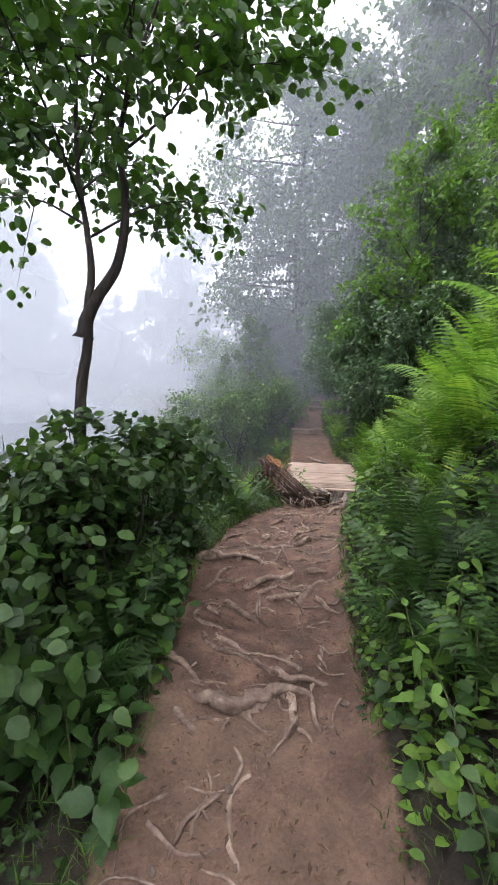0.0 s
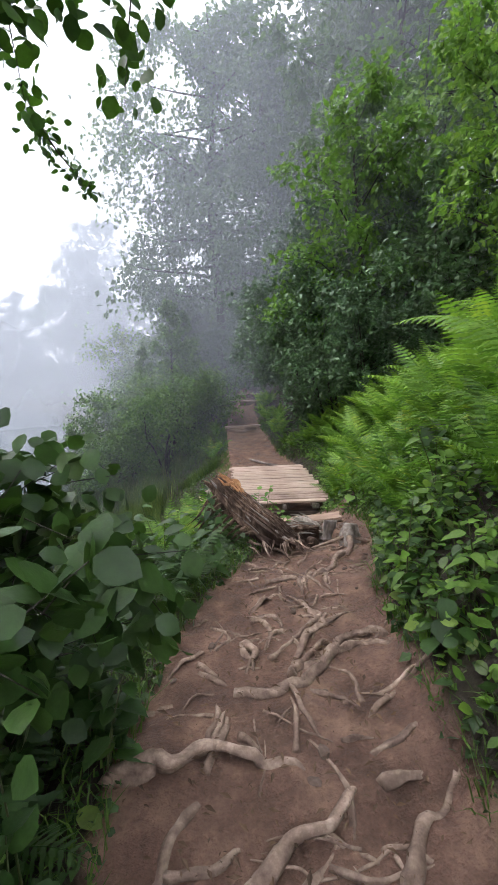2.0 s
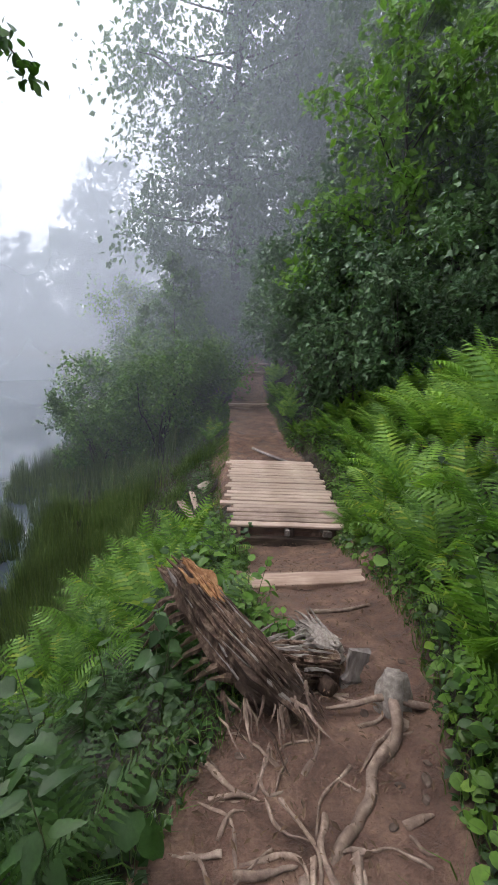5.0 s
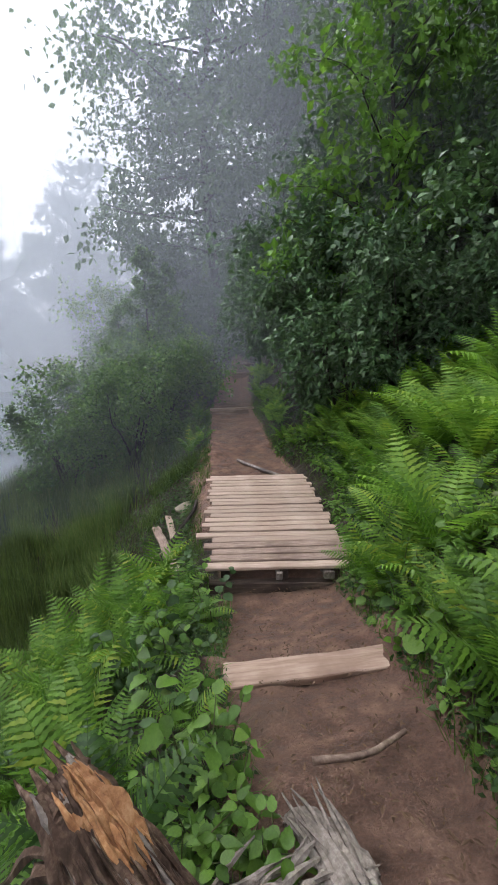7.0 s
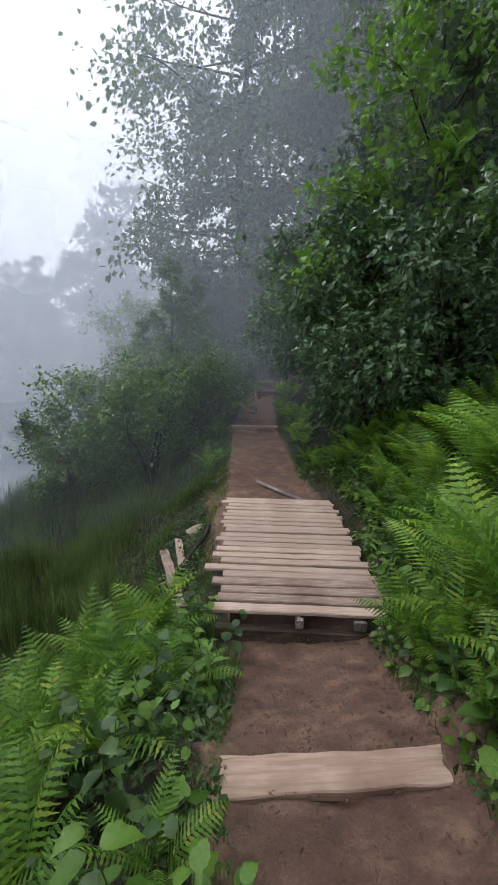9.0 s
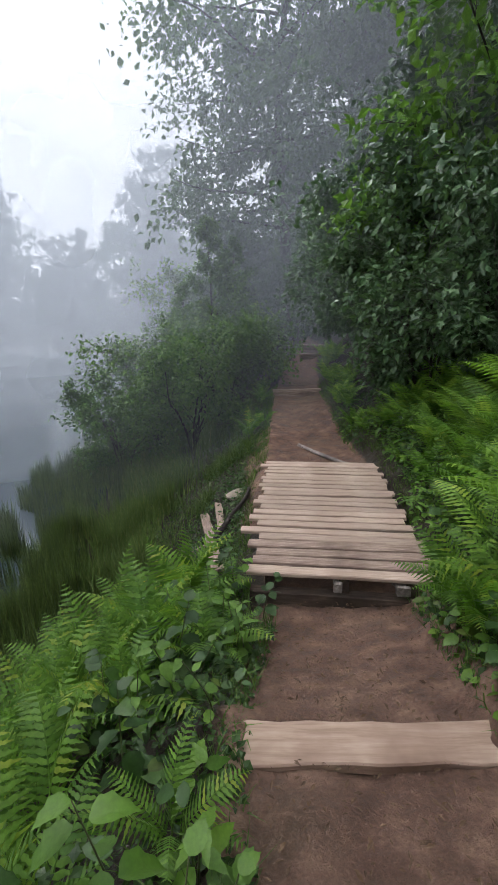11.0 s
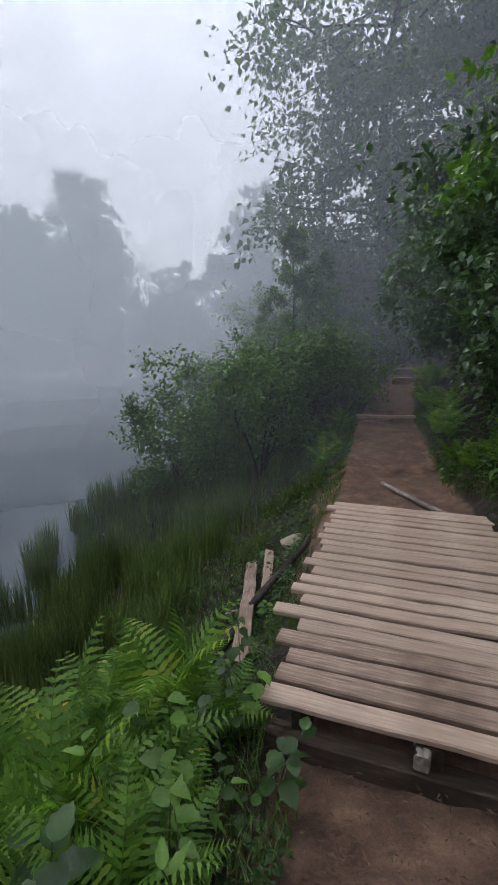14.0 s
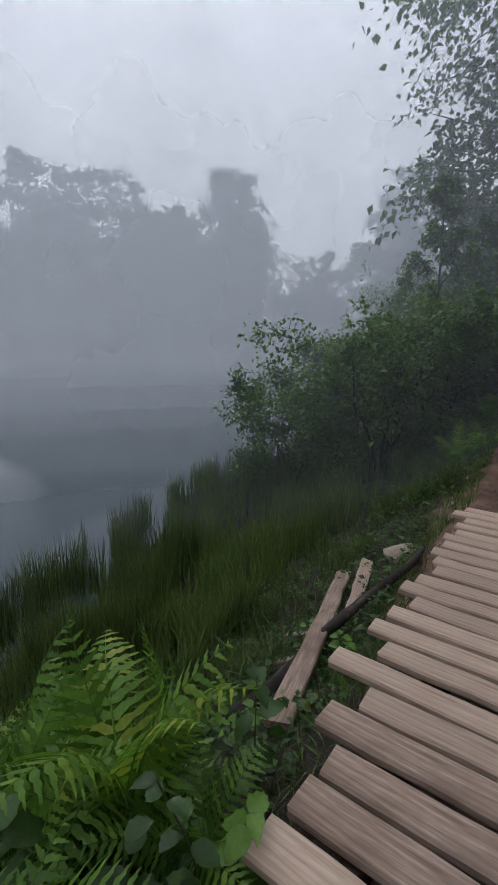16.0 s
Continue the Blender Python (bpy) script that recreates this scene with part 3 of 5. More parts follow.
def build_stub():
    stub = tagged(new("root_stub"), "small sawn grey stump with spreading roots on the trail", "stump")
    x, y = 1.22, 4.62
    stub.location = (x, y, ground_z(x, y))
    body = rough_trunk([(0, 0, -0.06), (0.015, 0.02, 0.04), (0.03, 0.04, 0.12)], (0.075, 0.055, 0.045), 21, 22, 0.2, 6)
    part("bole", body.mesh("bole", DRIFT), stub)
    rng = np.random.default_rng(2)
    for dx, dy, r in ((-0.2, -0.3, 0.022), (0.19, -0.05, 0.018), (-0.2, 0.06, 0.014)):
        pts = curve_points(((0, 0, 0.05), (dx * 0.3, dy * 0.45, 0.03), (dx * 0.8, dy * 0.75, 0.0), (dx * 1.2, dy * 1.3, -0.03)), 5)
        part("root", rough_trunk(pts[::3], (r, r * 0.8, r * 0.35), int(r * 999), 12, 0.2, 5).mesh("root", ROOT), stub)


build_stub()
ROOT_RNG = np.random.default_rng(77)


def root(radius, *points):
    """A surface root that follows the soil, arching out and diving back in."""
    flat = curve_points([(x, y, 0) for x, y in points], 8)
    n, out = len(flat), []
    lift, seed = ROOT_RNG.uniform(0.2, 0.7), ROOT_RNG.uniform(0, 90)
    for i, (x, y, _) in enumerate(flat):
        t = i / (n - 1)
        sx, sy = (0.7 * radius * noise.noise(Vector((x * 14, y * 14, seed + q))) for q in (0, 40))
        bow = math.sin(math.pi * min(1, 0.06 + t * 0.94)) ** 0.35
        out.append((x + sx, y + sy, ground_z(x, y) + relief(x, y) + radius * (-0.75 + (0.45 + lift) * bow + 0.45 * noise.noise(Vector((x * 11, y * 11, seed))))))
    rad = [radius * 0.68 * (1.0 - 0.62 * i / (n - 1)) * (1 + 0.4 * noise.noise(Vector((p[0] * 17, p[1] * 17, seed)))) for i, p in enumerate(out)]
    out = np.array(out)
    mid = out.mean(0)
    sides = 11
    soup = tube(out - mid, rad, sides)
    v, flute = soup.v[0], ROOT_RNG.normal(0, 0.2, sides)
    for i in range(n):
        v[i * sides:(i + 1) * sides] = (out[i] - mid) + (v[i * sides:(i + 1) * sides] - (out[i] - mid)) * (1 + np.roll(flute, i // 9)[:, None])
    ob = new("tree_root", soup.mesh("tree_root", ROOT))
    ob.location = mid
    tagged(ob, "thick gnarled bare root crossing the trail" if radius > 0.03 else "thin worn bare root lying in the trail", "root", "roots across the trail")


root(0.05, (-0.27, 2.04), (-0.21, 1.96), (-0.07, 1.93), (-0.01, 1.97), (0.11, 2.02), (0.20, 1.98), (0.21, 1.89))
root(0.045, (0.10, 2.00), (0.13, 1.86), (0.05, 1.75))
root(0.03, (0.03, 1.99), (-0.05, 1.91), (-0.05, 1.84))
root(0.026, (0.21, 1.95), (0.21, 1.83), (0.21, 1.78))
root(0.036, (0.01, 2.23), (0.13, 2.09), (0.23, 2.04), (0.33, 1.98))
root(0.034, (-0.44, 2.23), (-0.34, 2.20), (-0.25, 2.07))
root(0.018, (-0.47, 2.19), (-0.43, 2.05))
root(0.022, (-0.26, 2.53), (-0.13, 2.47))
root(0.026, (-0.24, 2.42), (-0.17, 2.30), (-0.07, 2.26), (0.02, 2.19))
root(0.036, (-0.11, 2.72), (-0.02, 2.61), (0.06, 2.50))
root(0.03, (0.41, 2.68), (0.47, 2.54), (0.54, 2.45))
root(0.03, (-0.35, 1.93), (-0.29, 1.85), (-0.26, 1.81))
root(0.02, (0.31, 2.21), (0.32, 2.09))
root(0.024, (0.14, 1.83), (0.16, 1.73))
root(0.016, (-0.14, 1.87), (-0.17, 1.81))
root(0.018, (-0.23, 2.69), (-0.18, 2.60), (-0.12, 2.57))
root(0.028, (-0.17, 2.41), (-0.09, 2.35), (-0.05, 2.30))
root(0.022, (-0.25, 2.44), (-0.17, 2.32))
root(0.024, (0.22, 2.27), (0.23, 2.21))
root(0.02, (0.33, 2.25), (0.33, 2.17))
root(0.044, (-0.28, 3.14), (-0.16, 3.15), (-0.02, 3.17), (0.11, 3.12), (0.29, 3.05))
root(0.028, (-0.01, 3.17), (0.04, 3.27), (0.08, 3.40))
root(0.03, (-0.25, 2.84), (-0.18, 2.90), (-0.12, 2.98), (-0.03, 3.04))
root(0.022, (-0.15, 2.92), (-0.04, 2.89), (0.03, 2.92))
root(0.034, (0.00, 2.83), (0.10, 2.87), (0.23, 2.90), (0.36, 2.96))
root(0.022, (0.22, 2.90), (0.29, 2.83))
root(0.02, (0.07, 2.78), (0.18, 2.82), (0.26, 2.87))
root(0.034, (0.30, 2.66), (0.35, 2.74), (0.47, 2.82), (0.60, 2.88), (0.65, 2.92))
root(0.05, (0.13, 2.70), (0.24, 2.73), (0.35, 2.76))
root(0.028, (0.41, 2.95), (0.56, 2.96))
root(0.025, (0.46, 3.24), (0.61, 3.24), (0.75, 3.25))
root(0.02, (0.50, 3.15), (0.65, 3.23))
root(0.018, (0.44, 3.02), (0.59, 3.06), (0.64, 3.09))
root(0.006, (0.20, 3.29), (0.28, 3.17), (0.37, 3.10))
root(0.03, (0.41, 2.67), (0.45, 2.63))
root(0.018, (0.39, 3.11), (0.49, 3.07))
root(0.02, (0.03, 3.61), (0.11, 3.52))
root(0.018, (0.10, 3.19), (0.15, 3.13))
root(0.042, (0.13, 3.41), (0.26, 3.37), (0.38, 3.39), (0.46, 3.44), (0.55, 3.51), (0.70, 3.58), (0.79, 3.57), (0.81, 3.41))
root(0.034, (0.35, 3.44), (0.41, 3.52), (0.54, 3.57), (0.62, 3.55))
root(0.022, (0.34, 3.86), (0.42, 3.85), (0.44, 3.77), (0.34, 3.68))
root(0.024, (0.25, 3.71), (0.26, 3.59), (0.19, 3.51))
root(0.014, (0.34, 3.94), (0.50, 4.05), (0.52, 3.94))
root(0.022, (0.58, 3.90), (0.62, 3.77), (0.50, 3.69), (0.35, 3.59))
root(0.016, (0.67, 3.85), (0.77, 3.80))
root(0.018, (0.65, 3.76), (0.56, 3.68), (0.51, 3.61))
root(0.012, (0.51, 4.20), (0.67, 4.18), (0.65, 4.03))
root(0.014, (0.47, 4.54), (0.59, 4.40), (0.73, 4.63))
root(0.012, (0.68, 4.37), (0.73, 4.19), (0.65, 4.03))
root(0.022, (-0.03, 3.11), (0.03, 3.22), (0.09, 3.35))
root(0.02, (0.03, 3.19), (0.09, 3.30))
root(0.02, (0.03, 3.57), (0.12, 3.47))
root(0.02, (0.32, 3.86), (0.37, 3.83), (0.38, 3.75), (0.31, 3.64))
root(0.024, (0.23, 3.71), (0.23, 3.62), (0.24, 3.52))
root(0.02, (0.23, 3.71), (0.33, 3.71))
root(0.026, (0.58, 3.86), (0.60, 3.75), (0.64, 3.71), (0.77, 3.76))
root(0.026, (0.64, 3.71), (0.50, 3.63), (0.39, 3.52))
root(0.018, (0.65, 3.84), (0.75, 3.80))
root(0.016, (0.53, 4.05), (0.52, 3.97), (0.57, 3.88))
root(0.016, (0.68, 4.14), (0.62, 3.98))
root(0.018, (0.34, 3.93), (0.49, 4.02))
root(0.04, (0.36, 3.50), (0.52, 3.52), (0.66, 3.54), (0.75, 3.51), (0.80, 3.42))
root(0.028, (0.75, 3.54), (0.87, 3.61))
root(0.014, (0.70, 3.94), (0.79, 3.93), (0.83, 3.89))
root(0.02, (0.39, 3.73), (0.44, 3.72))
root(0.02, (0.31, 3.56), (0.42, 3.64))
root(0.036, (1.23, 4.56), (1.03, 4.39), (0.90, 4.26), (0.79, 4.18), (0.70, 4.13))
root(0.018, (0.80, 4.30), (0.74, 4.19), (0.75, 4.06), (0.77, 3.99))
root(0.014, (0.71, 4.58), (0.62, 4.42))
root(0.016, (0.46, 4.41), (0.51, 4.40), (0.59, 4.40), (0.64, 4.36))
root(0.014, (0.47, 4.28), (0.52, 4.35), (0.56, 4.36))
root(0.012, (0.44, 4.56), (0.51, 4.49))
root(0.012, (0.63, 4.39), (0.65, 4.28), (0.73, 4.22))
root(0.016, (0.49, 4.18), (0.58, 4.16), (0.67, 4.17))
root(0.02, (0.66, 4.13), (0.62, 3.98))
root(0.018, (0.83, 4.16), (0.79, 4.05), (0.78, 3.94))
root(0.016, (0.71, 4.17), (0.67, 4.05), (0.67, 3.99))
root(0.02, (1.00, 4.19), (1.10, 4.19))
root(0.014, (0.58, 4.73), (0.66, 4.82))
root(0.012, (0.80, 4.64), (0.88, 4.81))
root(0.012, (0.52, 4.04), (0.55, 4.11))

fine = random.Random(88)
for k in range(120):
    ry = fine.uniform(1.2, 4.9)
    rx, w, ln = trail_x(ry) + fine.uniform(-0.9, 0.9) * trail_w(ry), fine.uniform(0, 6.28), fine.uniform(0.08, 0.3)
    mx, my = rx + math.cos(w) * ln * 0.5 + fine.uniform(-0.03, 0.03), ry + math.sin(w) * ln * 0.5 + fine.uniform(-0.03, 0.03)
    root(fine.uniform(0.006, 0.016), (rx, ry), (mx, my), (rx + math.cos(w + 0.3) * ln, ry + math.sin(w + 0.3) * ln))

# ---------------------------------------------------------------- scraps by the water's edge
def lay_board(name, a, b, width, thick, mat, label, seed, roll=0):
    a, b = Vector(a), Vector(b)
    d = b - a
    me = board(d.length, width, thick, np.random.default_rng(seed)).mesh(name, mat, False)
    ob = new(name, me)
    ob.matrix_world = Matrix.Translation(a) @ d.to_track_quat("X", "Z").to_matrix().to_4x4() @ pose(0, 0, 0, roll)
    return tagged(ob, label, "board", "scrap boards")


def bank(x, y, up=0.03):
    return (x, y, ground_z(x, y) + max(0.0, relief(x, y)) + up)


lay_board("scrap_board", bank(1.02, 8.4, 0.06), bank(0.93, 10.35, 0.09), 0.11, 0.03, PLANK_WORN, "long grey board sloping down the bank", 31, -8)
lay_board("scrap_board", bank(1.12, 9.6, 0.05), bank(1.12, 10.3, 0.12), 0.09, 0.03, PLANK, "short pale board end sticking up", 32, 12)
lay_board("scrap_board", bank(0.66, 9.62, 0.05), bank(0.95, 9.45, 0.06), 0.07, 0.045, PLANK_WORN, "short crossing batten on the bank", 33)
lay_board("scrap_board", bank(0.62, 9.3, 0.05), bank(0.92, 9.2, 0.06), 0.07, 0.045, PLANK_WORN, "short crossing batten on the bank", 34)


def build_branch(name, points, r0, r1, mat, label, seed):
    rng = np.random.default_rng(seed)
    pts = curve_points(points, 7)
    mid = pts.mean(0)
    ob = new(name, tube(pts - mid, np.linspace(r0, r1, len(pts)), 9, 0.12, rng=rng).mesh(name, mat))
    ob.location = mid
    return tagged(ob, label, "branch")


build_branch("dead_branch", (bank(0.62, 8.55, 0.06), bank(0.82, 8.85, 0.1), bank(1.05, 9.3, 0.14), bank(1.25, 9.65, 0.1), bank(1.42, 9.85, 0.08), bank(1.5, 10.1, 0.06)), 0.04, 0.022, BARK, "dark bent dead branch lying over boards", 41)
build_branch("dead_branch", ((2.4, 11.3, 0.09), (2.6, 10.85, 0.075), (2.85, 10.35, 0.06)), 0.024, 0.03, GREY_WOOD, "straight grey pole lying on the earth", 42)
build_branch("dead_branch", ((1.2, 5.45, 0.79), (1.4, 5.42, 0.79), (1.62, 5.5, 0.74)), 0.014, 0.01, ROOT, "thin brown branch lying across the trail", 43)


def build_stone(x, y, size, flat, label, seed, mat=None, turn=0.0):
    rng, bm = np.random.default_rng(seed), bmesh.new()
    bmesh.ops.create_icosphere(bm, subdivisions=2, radius=1)
    for v in bm.verts:
        k = 1 + 0.28 * noise.noise(v.co * 1.4 + Vector((seed, 0, 0))) + 0.1 * noise.noise(v.co * 4 + Vector((0, seed, 0)))
        v.co = Vector((v.co.x * size * k, v.co.y * size * 0.65 * k, v.co.z * size * flat * k))
    me = bpy.data.meshes.new("stone")
    bm.to_mesh(me)
    bm.free()
    me.materials.append(mat or STONE)
    ob = new("stone", me)
    ob.matrix_world = pose(x, y, ground_z(x, y) + (relief(x, y) if abs(x) < 12 else 0) + size * flat * 0.25, rng.normal(0, 5), rng.normal(0, 5), turn)
    return tagged(ob, label, "stone", "stones by the trail")


build_stone(1.38, 10.35, 0.17, 0.28, "flat pale tan stone beside the bridge", 3, None, 20)
for k in range(34):
    kr = random.Random(500 + k)
    sy = kr.uniform(1.3, 5.0)
    build_stone(trail_x(sy) + kr.uniform(-1.0, 1.0) * trail_w(sy), sy, kr.uniform(0.008, 0.026), 0.45, "small brown stone pressed into the trail", 60 + k, PEBBLE, kr.uniform(0, 180))


# ---------------------------------------------------------------- leaves and fronds
def frond_mesh(name, mat, length, pairs, seed, arch=0.9, width=0.3, teeth=3):
    """A fern frond along +y that rises and arches over; toothed leaflets in pairs."""
    rng, soup = np.random.default_rng(seed), Soup()
    n = pairs + 4
    t = np.linspace(0, 1, n)
    ang = math.pi * 0.42 - arch * t ** 1.3
    ds = length / (n - 1)
    y, z = np.concatenate(((0,), np.cumsum(np.cos(ang[:-1]) * ds))), np.concatenate(((0,), np.cumsum(np.sin(ang[:-1]) * ds)))
    x = 0.03 * length * np.sin(t * 3 + rng.random() * 3)
    spine = np.stack((x, y, z), 1)
    stalk = tube(spine, np.linspace(0.005, 0.001, n), 4, cap=False)
    soup.add(stalk.v[0], stalk.f)
    for i in range(3, n - 1):
        u = (i - 3) / (n - 4)
        reach = length * width * (math.sin(math.pi * min(1, 0.12 + u * 0.9)) ** 0.7) * (1 - u * 0.55) + 0.006
        fwd = spine[i + 1] - spine[i - 1]
        fwd /= np.linalg.norm(fwd)
        up = np.cross(np.array((1.0, 0, 0)), fwd)
        for s in (-1, 1):
            d = np.array((s, 0, 0)) * 0.92 + fwd * (0.35 + 0.1 * rng.random()) - up * (0.12 + 0.12 * rng.random())
            d /= np.linalg.norm(d)
            half = min(ds * 0.46, reach * 0.2)
            verts, faces = [spine[i] - fwd * half * 0.5, spine[i] + fwd * half * 0.5], []
            for k in range(1, teeth * 2):
                q = k / (teeth * 2)
                c = spine[i] + d * reach * q - up * reach * 0.2 * q * q
                w = half * (1.0 if k % 2 else 0.5) * (1 - q ** 1.6) + 0.0006
                verts += [c - fwd * w + d * w * 0.2, c + fwd * w + d * w * 0.6]
                a = len(verts) - 4
                faces.append((a, a + 1, a + 3, a + 2) if s > 0 else (a, a + 2, a + 3, a + 1))
            verts.append(spine[i] + d * reach - up * reach * 0.2)
            a = len(verts) - 3
            faces.append((a, a + 1, a + 2) if s > 0 else (a, a + 2, a + 1))
            soup.add(verts, faces)
    return soup.mesh(name, mat, False)


def leaf_shape(soup, base, along, normal, length, width, droop=0.25, kind="oval", fold=0.15):
    """One leaf, with a folded midrib and a toothed or round outline."""
    side = np.cross(along, normal)
    side /= np.linalg.norm(side) + 1e-9
    prof = {"oval": ((0.08, 0.3), (0.2, 0.44), (0.34, 0.5), (0.48, 0.47), (0.62, 0.38), (0.76, 0.25), (0.88, 0.11)),
            "round": ((0.0, 0.3), (0.12, 0.48), (0.28, 0.56), (0.46, 0.57), (0.64, 0.5), (0.8, 0.38), (0.93, 0.2)),
            "lance": ((0.08, 0.3), (0.2, 0.45), (0.33, 0.48), (0.47, 0.4), (0.61, 0.3), (0.75, 0.2), (0.88, 0.1))}[kind]
    verts = [base, base + along * length - normal * droop * length]
    mids, left, right = [], [], []
    for i, (q, w) in enumerate(prof):
        p = base + along * length * q - normal * droop * length * q * q
        mids.append(len(verts))
        verts.append(p)
        tooth = 1.07 if i % 2 else 0.93
        ripple = 0.05 * (1 if i % 2 else -1)
        for e, lst in ((-1, left), (1, right)):
            lst.append(len(verts))
            verts.append(p + side * e * w * width * tooth + normal * (fold + ripple) * w * width + along * (0.05 if i % 2 else 0.01) * length)
    faces, last = [], len(prof) - 1
    for lst, flip in ((left, False), (right, True)):
        chain = [(0, lst[0], mids[0])]
        for k in range(last):
            chain.append((mids[k], lst[k], lst[k + 1], mids[k + 1]))
        chain.append((mids[last], lst[last], 1))
        faces += [c[::-1] if flip else c for c in chain]
    soup.add(verts, faces)


def leaf_cloud(centres, dirs, normals, sizes, ratio=0.62, plain=False):
    """Many small leaves, four faces each, from arrays."""
    c, d, nrm, s = (np.asarray(a, float) for a in (centres, dirs, normals, sizes))
    d = d / (np.linalg.norm(d, axis=1)[:, None] + 1e-9)
    side = np.cross(d, nrm)
    side /= np.linalg.norm(side, axis=1)[:, None] + 1e-9
    up = np.cross(side, d)
    s = s[:, None]
    v = np.stack((c, c + d * s * 0.45 + side * s * ratio * 0.5 + up * s * 0.08, c + d * s * 0.5, c + d * s * 0.45 - side * s * ratio * 0.5 + up * s * 0.08, c + d * s - up * s * 0.14), 1)
    n = len(c)
    base = np.arange(n)[:, None, None] * 5
    f = (np.array(((0, 1, 4), (0, 4, 3)) if plain else ((0, 1, 2), (0, 2, 3), (2, 1, 4), (2, 4, 3)))[None] + base).reshape(-1, 3)
    return v.reshape(-1, 3), f


def fine_cloud(centres, dirs, normals, sizes, ratio):
    """Many rounded leaves with a folded midrib, for shrubs close to the trail."""
    c, d, nrm, s = (np.asarray(a, float) for a in (centres, dirs, normals, sizes))
    d = d / (np.linalg.norm(d, axis=1)[:, None] + 1e-9)
    side = np.cross(d, nrm)
    side /= np.linalg.norm(side, axis=1)[:, None] + 1e-9
    up = np.cross(side, d)
    s = s[:, None]
    pts = [c]
    for q, w in ((0.18, 0.34), (0.5, 0.5), (0.8, 0.33)):
        m = c + d * s * q - up * s * 0.2 * q * q
        pts += [m - side * s * ratio * w + up * s * 0.1 * w, m, m + side * s * ratio * w + up * s * 0.1 * w]
    pts.append(c + d * s - up * s * 0.2)
    v = np.stack(pts, 1)
    base = np.arange(len(c))[:, None] * 11
    tris = (np.array(((0, 2, 1), (0, 3, 2), (7, 8, 10), (8, 9, 10)))[None] + base[:, :, None]).reshape(-1, 3)
    quads = (np.array(((1, 2, 5, 4), (2, 3, 6, 5), (4, 5, 8, 7), (5, 6, 9, 8)))[None] + base[:, :, None]).reshape(-1, 4)
    return v.reshape(-1, 3), tris.tolist() + quads.tolist()


def cloud_mesh(name, mat, arrays, ratio=0.62, plain=False, fine_leaf=False):
    if fine_leaf:
        v, f = fine_cloud(*arrays, ratio)
        me = bpy.data.meshes.new(name)
        me.from_pydata(v.tolist(), [], f)
        me.materials.append(mat)
        me.polygons.foreach_set("use_smooth", [True] * len(me.polygons))
        me.update()
        return me
    v, f = leaf_cloud(*arrays, ratio, plain)
    me = bpy.data.meshes.new(name)
    me.from_pydata(v.tolist(), [], f.tolist())
    me.materials.append(mat)
    me.update()
    return me


